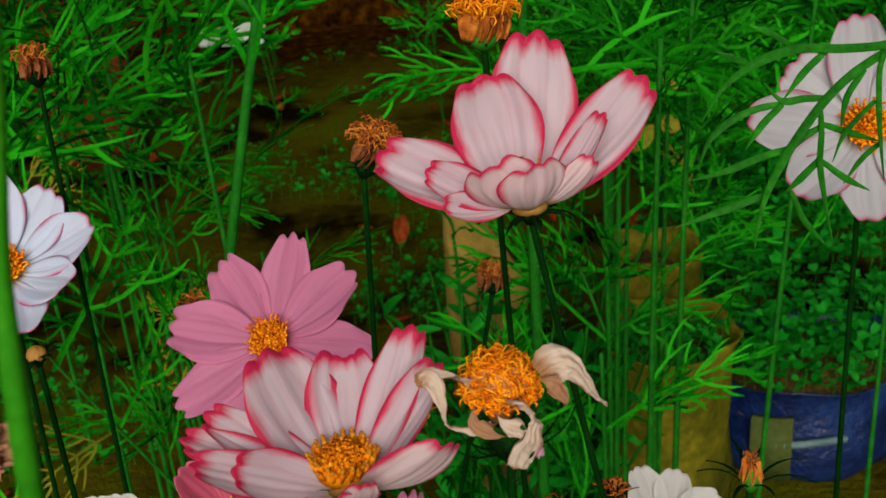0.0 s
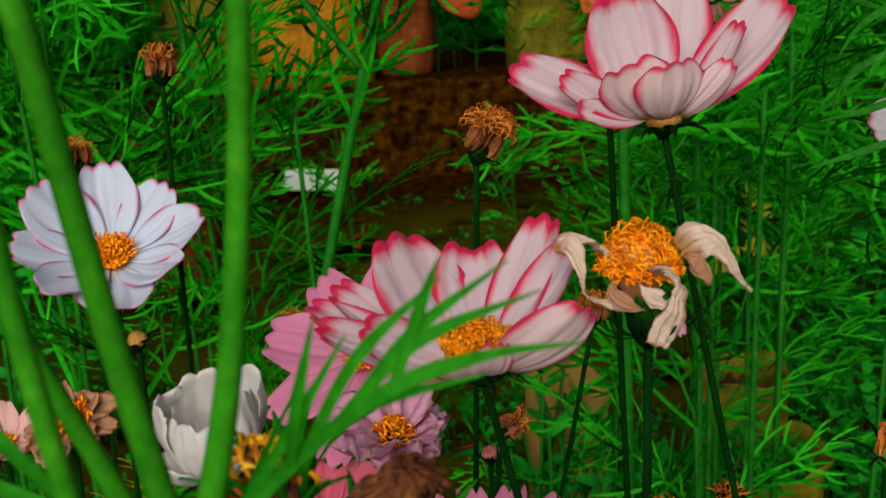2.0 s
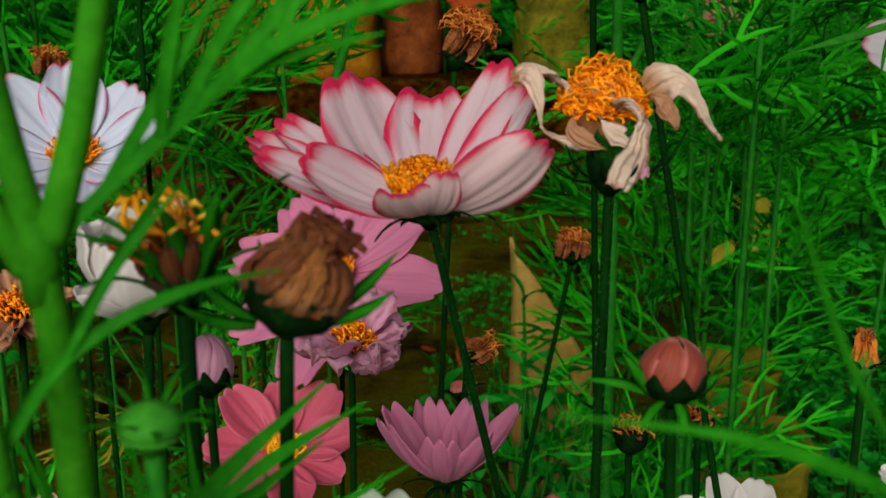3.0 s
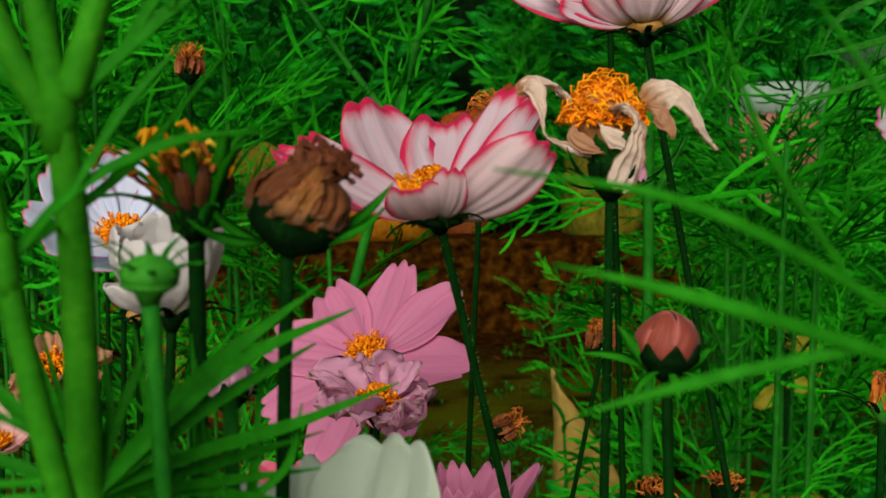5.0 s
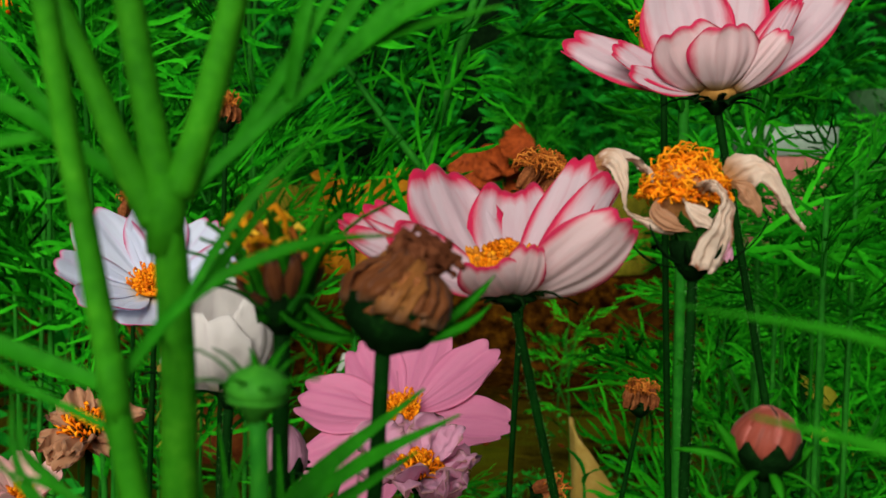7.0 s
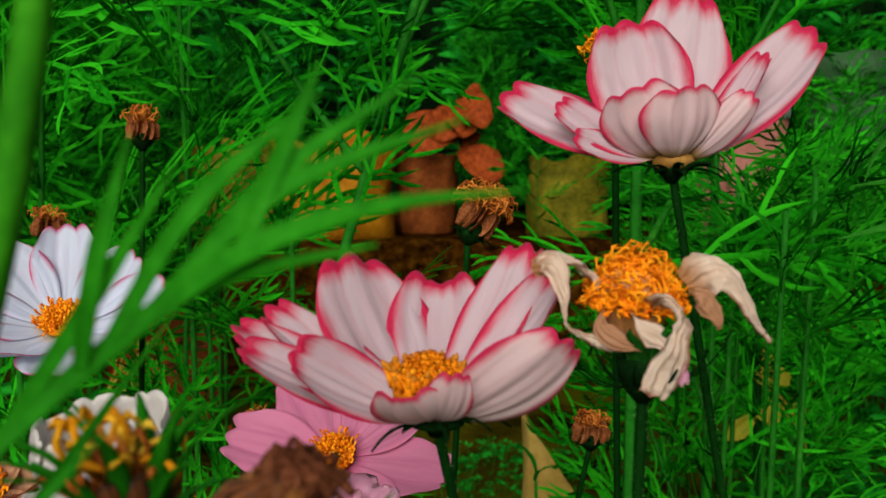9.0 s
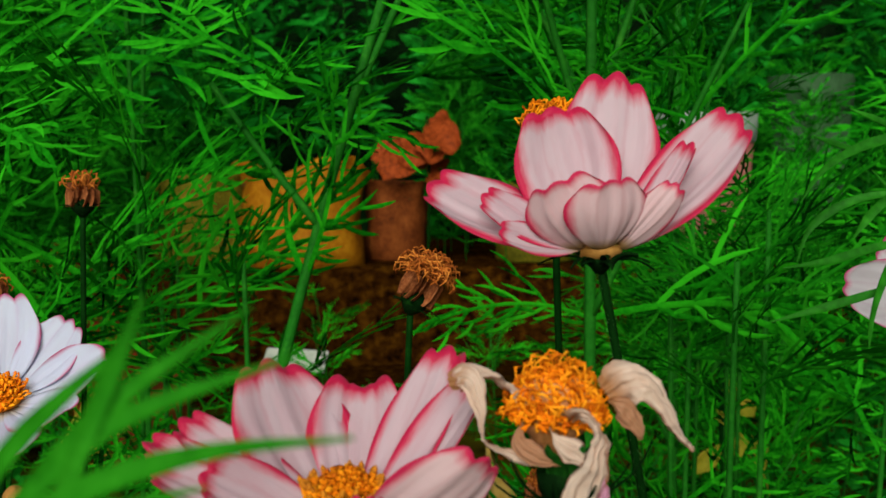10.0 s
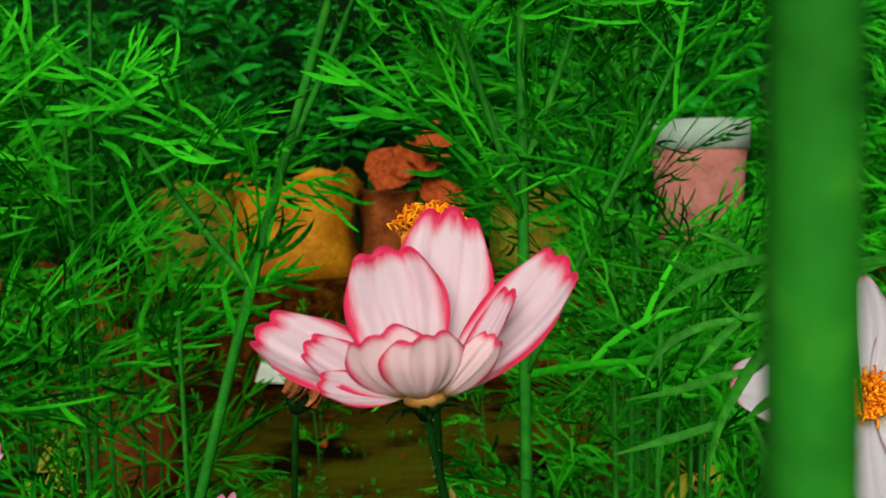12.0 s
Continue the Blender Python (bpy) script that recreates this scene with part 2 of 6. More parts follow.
BLUE = two_tone("blue_plastic", [(0.3, (0.0008, 0.003, 0.014)), (0.5, (0.002, 0.010, 0.055)), (0.75, (0.010, 0.035, 0.13))], 16, 0.4, 0.6, 0.006, 0.5)
PRINT = two_tone("faded_olive_print", [(0.3, (0.02, 0.035, 0.006)), (0.7, (0.07, 0.085, 0.02))], 20, 0.6, 0.3, 0.002)
BLUELINE = two_tone("pale_blue_stripe", [(0.3, (0.04, 0.08, 0.09)), (0.7, (0.12, 0.18, 0.18))], 40, 0.5, 0.3, 0.002)
LABELW = two_tone("white_board", [(0.3, (0.30, 0.36, 0.28)), (0.7, (0.55, 0.60, 0.50))], 18, 0.7, 0.3, 0.002)
POTPINK = two_tone("dusty_pink_pot", [(0.3, (0.16, 0.055, 0.04)), (0.5, (0.24, 0.09, 0.07)), (0.7, (0.30, 0.13, 0.10))], 10, 0.6, 0.3, 0.003)
POTGREY = two_tone("pale_grey_rim", [(0.3, (0.11, 0.17, 0.12)), (0.7, (0.22, 0.28, 0.22))], 12, 0.6, 0.3, 0.003)
POTDULL = two_tone("mossy_grey_pot", [(0.3, (0.008, 0.03, 0.008)), (0.7, (0.03, 0.08, 0.03))], 10, 0.7, 0.3, 0.003)
SOIL = two_tone("bag_soil", [(0.3, (0.020, 0.012, 0.004)), (0.5, (0.07, 0.045, 0.012)), (0.7, (0.14, 0.095, 0.025))], 45, 0.95, 1.0, 0.006, 0.0)


def ground_material():
    m, n, l, b = shader("mossy_soil", 0.95, 0.0)
    f, g, h = noise_tex(n, l, 3.2, 5), noise_tex(n, l, 26, 6), noise_tex(n, l, 140, 4)
    moss = ramp(n, l, f, [(0.38, (0.008, 0.005, 0.0005)), (0.5, (0.066, 0.055, 0.003)), (0.60, (0.068, 0.080, 0.003))])
    red = ramp(n, l, g, [(0.35, (0.004, 0.0014, 0.0003)), (0.5, (0.026, 0.009, 0.001)), (0.7, (0.074, 0.029, 0.002))])
    sep = n.new("ShaderNodeSeparateXYZ")
    l.new(n.new("ShaderNodeNewGeometry").outputs["Position"], sep.inputs[0])
    far = math_node(n, l, "ADD", sep.outputs[1], math_node(n, l, "MULTIPLY", math_node(n, l, "SUBTRACT", f, 0.5), 2.2))
    where = ramp(n, l, math_node(n, l, "MULTIPLY", far, 0.2), [(0.58, (0, 0, 0)), (0.68, (1, 1, 1))])
    c = mixed(n, l, where, moss, red)
    c = mixed(n, l, math_node(n, l, "MULTIPLY", h, 0.7), c, mixed(n, l, 1.0, c, (0.45, 0.42, 0.4), "MULTIPLY"))
    l.new(c, b.inputs["Base Color"])
    bumped(n, l, b, math_node(n, l, "ADD", g, math_node(n, l, "MULTIPLY", h, 0.4)), 0.9, 0.012)
    return m


GROUND = ground_material()


# ---- building blocks ----
def thing(name, at, label, category, group="", kind=""):
    ob = new(name)
    ob.location, ob.empty_display_size = at, 0.02
    return tagged(ob, label, category, group, kind)


def mesh(name, verts, faces, mat, uv=None, smooth=True, under=None):
    me = bpy.data.meshes.new(name)
    me.from_pydata([tuple(v) for v in verts], [], faces)
    me.materials.append(mat)
    if smooth:
        me.polygons.foreach_set("use_smooth", [True] * len(me.polygons))
    if under is not None:
        # the lower skin of a petal, whose faces come second in each pair
        me.materials.append(under)
        me.polygons.foreach_set("material_index", [i % 2 for i in range(len(me.polygons))])
    if uv is not None:
        layer = me.uv_layers.new(name="petal")
        index = np.empty(len(me.loops), dtype=np.int32)
        me.loops.foreach_get("vertex_index", index)
        layer.data.foreach_set("uv", np.asarray(uv, dtype=np.float32)[index].ravel())
    me.update()
    return me


def part(name, me, parent, label=""):
    ob = new(name, me)
    ob.parent = parent
    return tagged(ob, label)


def unit(v):
    v = np.asarray(v, float)
    return v / (np.linalg.norm(v) + 1e-12)


def curve_points(points, steps, even=False):
    """A smooth line through a few points, its slopes weighed by their spacing unless even."""
    p = np.array([np.asarray(q, float) for q in points])
    gap = np.maximum(np.linalg.norm(np.diff(p, axis=0), axis=1), 1e-9)
    if even:
        gap = np.ones(len(p) - 1)
    slope = np.diff(p, axis=0) / gap[:, None]
    tang = np.concatenate([slope[:1], (slope[:-1] * gap[1:, None] + slope[1:] * gap[:-1, None]) / (gap[:-1] + gap[1:])[:, None], slope[-1:]])
    out = []
    for i in range(len(p) - 1):
        for k in range(steps):
            s = k / steps
            h = gap[i]
            out.append((2 * s**3 - 3 * s**2 + 1) * p[i] + (s**3 - 2 * s**2 + s) * h * tang[i] + (3 * s**2 - 2 * s**3) * p[i + 1] + (s**3 - s**2) * h * tang[i + 1])
    out.append(p[-1])
    return np.array(out)


def tube_data(line, radii, sides=8):
    line = np.asarray(line, float)
    n = len(line)
    radii = np.interp(np.linspace(0, 1, n), np.linspace(0, 1, len(radii)), radii)
    way = np.gradient(line, axis=0)
    way /= np.linalg.norm(way, axis=1)[:, None] + 1e-12
    side = np.cross(way, (0.31, 0.93, 0.19))
    side /= np.linalg.norm(side, axis=1)[:, None] + 1e-12
    over = np.cross(way, side)
    a = np.linspace(0, 2 * math.pi, sides, endpoint=False)
    v = (line[:, None] + radii[:, None, None] * (np.cos(a)[None, :, None] * side[:, None] + np.sin(a)[None, :, None] * over[:, None])).reshape(-1, 3)
    f = [(i * sides + k, i * sides + (k + 1) % sides, (i + 1) * sides + (k + 1) % sides, (i + 1) * sides + k) for i in range(n - 1) for k in range(sides)]
    f += [tuple(range(sides))[::-1], tuple((n - 1) * sides + k for k in range(sides))]
    return v, f


def joined(datas):
    verts, faces, base = [], [], 0
    for v, f in datas:
        verts.append(np.asarray(v)), faces.extend(tuple(i + base for i in q) for q in f)
        base += len(v)
    return np.concatenate(verts), faces


def petal_data(root, tip, width, up, rng, bend=0.25, cup=0.35, teeth=0.05, rows=17, cols=21, crumple=0.0, thick=0.00025, narrow=0.16, pleat=0.0, side=None, notch=0.0, fold=0.035, curl=0.0):
    """A petal from root to tip: obovate, its tip in three rounded lobes, two folds along it, of two skins joined at the rim."""
    root, tip, up = np.asarray(root, float), np.asarray(tip, float), unit(up)
    d = tip - root
    length = np.linalg.norm(d)
    if side is None:
        side = np.cross(up, d)
        side = unit(side if np.linalg.norm(side) > 1e-6 else np.cross((1, 0.2, 0), d))
    else:
        side = np.asarray(side, float)
        side = unit(side - d * (side @ d) / (length * length))
        if np.cross(d, side) @ up < 0:
            side = -side
    out = unit(np.cross(d, side))
    mid = root + 0.5 * d - out * bend * length
    phase, wob = rng.uniform(0, 6.28), rng.uniform(-1, 1, 3)
    top, uv = [], []
    for i in range(rows):
        v0 = i / (rows - 1)
        for k in range(cols):
            u = -1 + 2 * k / (cols - 1)
            crest = abs(math.cos(1.5 * math.pi * u + 0.45 * wob[0] * (1 - u * u)))
            reach = 1 - 0.15 * abs(u) ** 3.0 - teeth * (1 - crest) + 0.025 * wob[1] * u - notch * math.exp(-((u / 0.24) ** 2))
            v = v0 * reach
            f = narrow + (1 - narrow) * math.sin(math.pi / 2 * min(1, v0 / 0.70)) ** 0.95
            if v0 > 0.70:
                f *= 1 - 0.22 * ((v0 - 0.70) / 0.30) ** 2
            p = (1 - v) ** 2 * root + 2 * v * (1 - v) * mid + v**2 * tip
            lift = cup * width * f * (u * u) * 0.6 + fold * width * (crest - 0.6) * math.sin(math.pi * (0.05 + 0.80 * v0))
            lift += 0.012 * width * math.cos(6.2 * math.pi * u + phase) * math.sin(math.pi * v0)
            lift += 0.05 * width * math.sin(3.2 * u + phase) * v0 * v0 + 0.03 * width * wob[2] * u * v0
            lift += pleat * width * f * math.cos(2.7 * math.pi * u + phase + 2 * wob[1] * v0)
            lift -= curl * width * max(0.0, v0 - 0.72) ** 2 * 6
            p = p + side * (0.5 * width * f * u) + out * lift
            if crumple:
                q = Vector(p * 170 + phase * 7)
                p = p + np.array(noise.noise_vector(q)) * crumple * width * v0 + np.array(noise.noise_vector(q * 2.7)) * crumple * 0.75 * width * v0
            top.append(p)
            uv.append((0.5 + 0.5 * u, v0))
    top = np.array(top)
    low = top - out * thick
    n = rows * cols
    f = []
    for i in range(rows - 1):
        for k in range(cols - 1):
            a, b, c, e = i * cols + k, i * cols + k + 1, (i + 1) * cols + k + 1, (i + 1) * cols + k
            f += [(a, b, c, e), (n + e, n + c, n + b, n + a)]
    rim = [k for k in range(cols)] + [i * cols + cols - 1 for i in range(1, rows)] + [(rows - 1) * cols + k for k in range(cols - 2, -1, -1)] + [i * cols for i in range(rows - 2, 0, -1)]
    for a, b in zip(rim, rim[1:] + rim[:1]):
        f.append((b, a, n + a, n + b))
    return np.concatenate([top, low]), f, uv + uv


def frame_of(axis):
    z = unit(axis)
    x = unit(np.cross((0, 1, 0.01), z) if abs(z[1]) < 0.9 else np.cross((1, 0, 0), z))
    return np.stack([x, np.cross(z, x), z], 1)


def hug_data(profile, axis, at, a0, half, rng, rise=0.0004, twist=0.0, ridge=0.0003, thick=0.0002, rows=15, cols=11, crumple=0.0, taper=(0.7, 0.35)):
    """A petal lying on a turned form: a strip of it round the angle a0, drawn in to a point and slightly ridged."""
    m = frame_of(axis)
    radii, heights = [q[0] for q in profile], [q[1] for q in profile]
    steps = np.linspace(0, 1, len(profile))
    top, uv, out = [], [], []
    phase = rng.uniform(0, 6.28)
    for i in range(rows):
        v = i / (rows - 1)
        r0, z = np.interp(v, steps, radii), np.interp(v, steps, heights)
        wide = half * (1 - taper[1] * max(0.0, v - taper[0]) / (1 - taper[0]))
        for k in range(cols):
            u = -1 + 2 * k / (cols - 1)
            a = a0 + wide * u + twist * v
            r = r0 + rise * (1 - 0.7 * u * u) + ridge * math.cos(2.5 * math.pi * u + phase) * math.sin(math.pi * min(1.0, v + 0.1))
            r += 0.25 * rise * math.sin(3 * v * math.pi + phase)
            d = m @ np.array((math.cos(a), math.sin(a), 0.0))
            p = np.asarray(at) + d * r + m @ np.array((0, 0, z))
            if crumple:
                q = Vector(p * 330 + phase * 5)
                p = p + (np.array(noise.noise_vector(q)) + 0.6 * np.array(noise.noise_vector(q * 2.4))) * crumple
            top.append(p)
            out.append(d)
            uv.append((0.5 + 0.5 * u, v))
    top, out = np.array(top), np.array(out)
    n, f = rows * cols, []
    for i in range(rows - 1):
        for k in range(cols - 1):
            a, b, c, e = i * cols + k, i * cols + k + 1, (i + 1) * cols + k + 1, (i + 1) * cols + k
            f += [(a, b, c, e), (n + e, n + c, n + b, n + a)]
    rim = [k for k in range(cols)] + [i * cols + cols - 1 for i in range(1, rows)] + [(rows - 1) * cols + k for k in range(cols - 2, -1, -1)] + [i * cols for i in range(rows - 2, 0, -1)]
    for a, b in zip(rim, rim[1:] + rim[:1]):
        f.append((b, a, n + a, n + b))
    return np.concatenate([top, top - out * thick]), f, uv + uv


def lathe_data(profile, axis=(0, 0, 1), at=(0, 0, 0), sides=18, wob=0.0, rng=None):
    """profile: pairs of radius and height."""
    m = frame_of(axis)
    v = []
    for i, (r, h) in enumerate(profile):
        for k in range(sides):
            a = 2 * math.pi * k / sides
            rr = r * (1 + (wob * rng.uniform(-1, 1) if wob else 0))
            v.append(m @ np.array((rr * math.cos(a), rr * math.sin(a), h)) + at)
    f = [(i * sides + k, i * sides + (k + 1) % sides, (i + 1) * sides + (k + 1) % sides, (i + 1) * sides + k) for i in range(len(profile) - 1) for k in range(sides)]
    f += [tuple(range(sides))[::-1], tuple((len(profile) - 1) * sides + k for k in range(sides))]
    return np.array(v), f


def floret_data(at, axis, radius, dome, count, length, thick, rng, curl=0.5, spread=0.5):
    """Many small curling tubes over a dome."""
    m = frame_of(axis)
    out = []
    for i in range(count):
        q = (i + 0.5) / count
        a = i * 2.39996
        r = math.sqrt(q)
        foot = m @ np.array((radius * r * math.cos(a), radius * r * math.sin(a), dome * (1 - r * r))) + at
        n = m @ unit((spread * r * math.cos(a), spread * r * math.sin(a), 1.0))
        n = unit(n + 0.25 * rng.normal(0, 1, 3))
        bend = unit(np.cross(n, rng.normal(0, 1, 3)))
        ll = length * rng.uniform(0.65, 1.25)
        line = [foot - n * thick, foot + n * ll * 0.4, foot + n * ll * 0.75 + bend * ll * 0.18 * curl, foot + n * ll * 0.95 + bend * ll * 0.55 * curl, foot + n * ll * (0.95 - 0.25 * curl) + bend * ll * 0.8 * curl]
        out.append(tube_data(np.array(line), [thick * 0.8, thick * 0.75, thick * 0.8, thick * 1.15, thick * 0.5], 5))
    return joined(out)


def sepal_data(root, tip, width, droop=0.15, face=(0.1, 0.2, 1)):
    root, tip = np.asarray(root, float), np.asarray(tip, float)
    d = tip - root
    side = unit(np.cross(d, face))
    out = unit(np.cross(side, d))
    v = []
    for i in range(6):
        s = i / 5
        w = width * (math.sin(math.pi * (0.18 + 0.82 * s)) ** 0.8 if s < 1 else 0.03)
        p = root + d * s + out * droop * np.linalg.norm(d) * 4 * s * (1 - s)
        v += [p - side * w / 2 + out * width * 0.12, p - out * width * 0.06, p + side * w / 2 + out * width * 0.12, p + out * width * 0.22]
    f = []
    for i in range(5):
        for k in range(4):
            f.append((i * 4 + k, i * 4 + (k + 1) % 4, i * 4 + 4 + (k + 1) % 4, i * 4 + 4 + k))
    f += [(3, 2, 1, 0), (20, 21, 22, 23)]
    return v, f


def add_stem(parent, points, radius, mat=STEM, name="stem", label=""):
    line = curve_points(points, 10)
    return part(name, mesh(name, *tube_data(line, [radius * 1.0, radius, radius * 1.25, radius * 1.5], 8), mat), parent, label)


def add_hairs(parent, points, radius, reach, seed, count=420):
    """Short pale hairs along the upper part of a stalk."""
    rng = np.random.default_rng(seed)
    line = curve_points(points, 10)
    v, f = [], []
    for i in range(count):
        q = rng.uniform(0, reach) * (len(line) - 1.01)
        k = int(q)
        c = line[k] + (line[k + 1] - line[k]) * (q - k)
        d = unit(np.cross(line[k + 1] - line[k], rng.normal(0, 1, 3)))
        e = unit(line[k + 1] - line[k])
        a = c + d * radius * 0.9
        n = len(v)
        v += [a - e * 0.00005, a + e * 0.00005, a + d * rng.uniform(0.0004, 0.0009) - e * rng.uniform(-0.0003, 0.0003)]
        f.append((n, n + 1, n + 2))
    ob = part("hairs", mesh("hairs", v, f, HAIR), parent, "fine pale stalk hairs")
    ob["kind"] = "stuff"


def add_sepals(parent, at, axis, count, r0, reach, width, rng, rise=0.1, mat=CALYX, name="sepal"):
    m = frame_of(axis)
    for i in range(count):
        a = 2 * math.pi * (i + rng.uniform(-0.2, 0.2)) / count
        ring = np.array((math.cos(a), math.sin(a), 0))
        k = reach * rng.uniform(0.8, 1.2)
        root = m @ (ring * r0) + at
        tip = m @ (ring * (r0 + k) + np.array((0, 0, k * (rise + rng.uniform(-0.25, 0.25))))) + at
        part(name, mesh(name, *sepal_data(root, tip, width), mat), parent)


def foot_line(foot, height, sway=0.0):
    """A stem from a head at the origin down to its foot on the ground."""
    fx, fy = foot
    return [(0, 0, 0), (fx * 0.10 + sway * 0.3, fy * 0.1, -height * 0.10), (fx * 0.36 + sway, fy * 0.36, -height * 0.34), (fx * 0.75 + sway * 0.4, fy * 0.75, -height * 0.68), (fx, fy, -height)]


MM = 0.001


def cosmos(base, label, petals, mat, disc, foot, seed, axis=(0, 0, 1), disc_mats=(ORANGE, GOLD), stem_r=1.2, sepals=True, bend=0.22, cup=0.35, teeth=0.05, stem_mat=DARKSTEM, crumple=0.0, florets=100, sway=0.0):
    """A flower on its stalk. petals: tips in millimetres from the base, width, and bend; disc: centre, radius and dome."""
    rng = np.random.default_rng(seed)
    root = thing("cosmos_flower", (base[0], base[1], 0), label, "flower", "cosmos flowers")
    b = np.array((0, 0, base[2]))
    dx, dy, dz, dr, dome = (q * MM for q in disc)
    centre = np.array((dx, dy, dz))
    ax = unit(axis)
    for x, y, z, w, *own in petals:
        tip = np.array((x, y, z)) * MM
        away = tip - ax * (tip @ ax)
        start = centre - ax * 0.004 + unit(away) * dr * 0.55 if np.linalg.norm(away) > 1e-5 else centre
        kb = own[0] if own else bend
        v, f, uv = petal_data(start + b, tip + b, w * MM, unit(own[3]) if len(own) > 3 else ax, rng, kb, own[1] if len(own) > 1 else cup, own[2] if len(own) > 2 else teeth, crumple=crumple)
        part("petal", mesh("petal", v, f, mat, uv), root)
    far = max(0.006, np.linalg.norm(centre))
    part("receptacle", mesh("receptacle", *lathe_data([(1.5 * MM, -1 * MM), (0.45 * dr, 0.2 * far), (0.7 * dr, 0.6 * far), (0.3 * dr, 0.78 * far)], unit(centre), b, 16), RECEPT), root)
    dome_skin = lathe_data([(dr * 0.98, -0.3 * dome), (dr * 0.96, 0.15 * dome), (dr * 0.75, 0.5 * dome), (dr * 0.4, 0.82 * dome), (dr * 0.05, 0.95 * dome)], ax, centre + b, 16)
    disc_ob = part("disc", mesh("disc", *joined([dome_skin, floret_data(centre + b, ax, dr * 0.9, dome, florets, 2.0 * MM, 0.75 * MM, rng, 0.2, 0.8)]), disc_mats[1]), root, "orange-yellow disc of small florets")
    ring = part("anther_ring", mesh("anther_ring", *floret_data(centre + b, ax, dr * 1.02, dome * 0.7, int(florets * 0.7), 3.6 * MM, 0.5 * MM, np.random.default_rng(seed + 9), 0.5, 1.1), disc_mats[0]), disc_ob, "ring of longer orange florets")
    ring["kind"] = "stuff"
    if sepals:
        add_sepals(root, b + np.array((0, 0, -0.0005)), unit(ax + np.array((0, 0, 0.6))), 8, 2.0 * MM, 11 * MM, 2.4 * MM, rng, 0.1)
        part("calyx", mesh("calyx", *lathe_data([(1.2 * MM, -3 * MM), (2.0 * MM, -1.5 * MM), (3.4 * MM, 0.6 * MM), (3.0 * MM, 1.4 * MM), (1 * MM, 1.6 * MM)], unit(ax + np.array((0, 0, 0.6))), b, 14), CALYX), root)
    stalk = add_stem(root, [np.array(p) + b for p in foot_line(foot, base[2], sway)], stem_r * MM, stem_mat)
    if base[1] < 0.01:
        add_hairs(stalk, [np.array(p) + b for p in foot_line(foot, base[2], sway)], stem_r * MM, 0.45, seed + 5)
    return root


def rosette(axis, count, radius, width, phase=0.0, rise=0.25, vary=0.1, seed=0, lift=0.0):
    """Petal tips round an axis, in millimetres."""
    rng = np.random.default_rng(seed)
    m = frame_of(axis)
    out = []
    for i in range(count):
        a = radians(phase) + 2 * math.pi * i / count + rng.uniform(-0.5, 0.5) * vary
        r = radius * rng.uniform(1 - vary, 1 + vary * 0.5)
        t = m @ np.array((r * math.cos(a), r * math.sin(a), r * (rise + rng.uniform(-1, 1) * vary) + lift))
        out.append((*t, width * rng.uniform(0.9, 1.1)))
    return out


# ---- ground, bank and rear wall ----
def height(x, y):
    """The bed, and the bank at its far side."""
    s = min(1.0, max(0.0, (y - 3.74 - 0.05 * math.sin(2.3 * x)) / 0.16))
    bank = 0.36 * s * s * (3 - 2 * s)
    near = 1.0 if abs(x) < 4 and -2 < y < 6 else 0.0
    rough = 0.012 * noise.noise(Vector((x * 3, y * 3, 0))) + 0.006 * noise.noise(Vector((x * 11, y * 11, 4)))
    return bank + near * rough


def build_ground():
    xs = [-400, -100, -30, -10, -6] + [-4 + 0.08 * i for i in range(101)] + [6, 10, 30, 100, 400]
    ys = [-400, -100, -30, -10, -4] + [-2 + 0.08 * i for i in range(71)] + [3.68 + 0.03 * i for i in range(14)] + [4.15 + 0.1 * i for i in range(19)] + [8, 14, 40, 120, 400]
    v = [(x, y, height(x, y)) for y in ys for x in xs]
    w = len(xs)
    f = [(j * w + i, j * w + i + 1, (j + 1) * w + i + 1, (j + 1) * w + i) for j in range(len(ys) - 1) for i in range(w - 1)]
    tagged(new("ground", mesh("ground", v, f, GROUND)), "mossy brown garden soil with a red earth bank", "ground", kind="structure")


build_ground()


def block(x0, x1, y0, y1, z0, z1):
    v = [(x, y, z) for z in (z0, z1) for x, y in ((x0, y0), (x1, y0), (x1, y1), (x0, y1))]
    return v, [(3, 2, 1, 0), (4, 5, 6, 7), (0, 1, 5, 4), (1, 2, 6, 5), (2, 3, 7, 6), (3, 0, 4, 7)]


# added backdrop: its near-black colour stands for the shaded hollow between the shrubs
WALLM = two_tone("shade_dark_wall", [(0.3, (0.001, 0.003, 0.001)), (0.5, (0.002, 0.008, 0.002)), (0.7, (0.005, 0.020, 0.004))], 5, 0.9, 0.8, 0.02, 0.0)
tagged(new("wall_north", mesh("wall_north", *block(-7, 7, 6.2, 6.4, 0.2, 3.0), WALLM, smooth=False)), "added backdrop wall behind the shrubs, near black for shade", "wall", kind="structure")


# ---- leaves ----
def ribbon(line, widths, up=(0, 0, 1)):
    """A narrow blade, channelled along its middle: points and quads."""
    line = np.asarray(line, float)
    way = np.gradient(line, axis=0)
    side = np.cross(way, up)
    side /= np.linalg.norm(side, axis=1)[:, None] + 1e-9
    over = np.cross(side, way)
    over /= np.linalg.norm(over, axis=1)[:, None] + 1e-9
    w = np.asarray(widths, float)[:, None]
    v = np.stack([line - side * w / 2 + over * w * 0.14, line - over * w * 0.06, line + side * w / 2 + over * w * 0.14], 1).reshape(-1, 3)
    i = np.arange(len(line) - 1)[:, None] * 3
    f = np.concatenate([i + np.array([0, 1, 4, 3]), i + np.array([1, 2, 5, 4])])
    return v, f


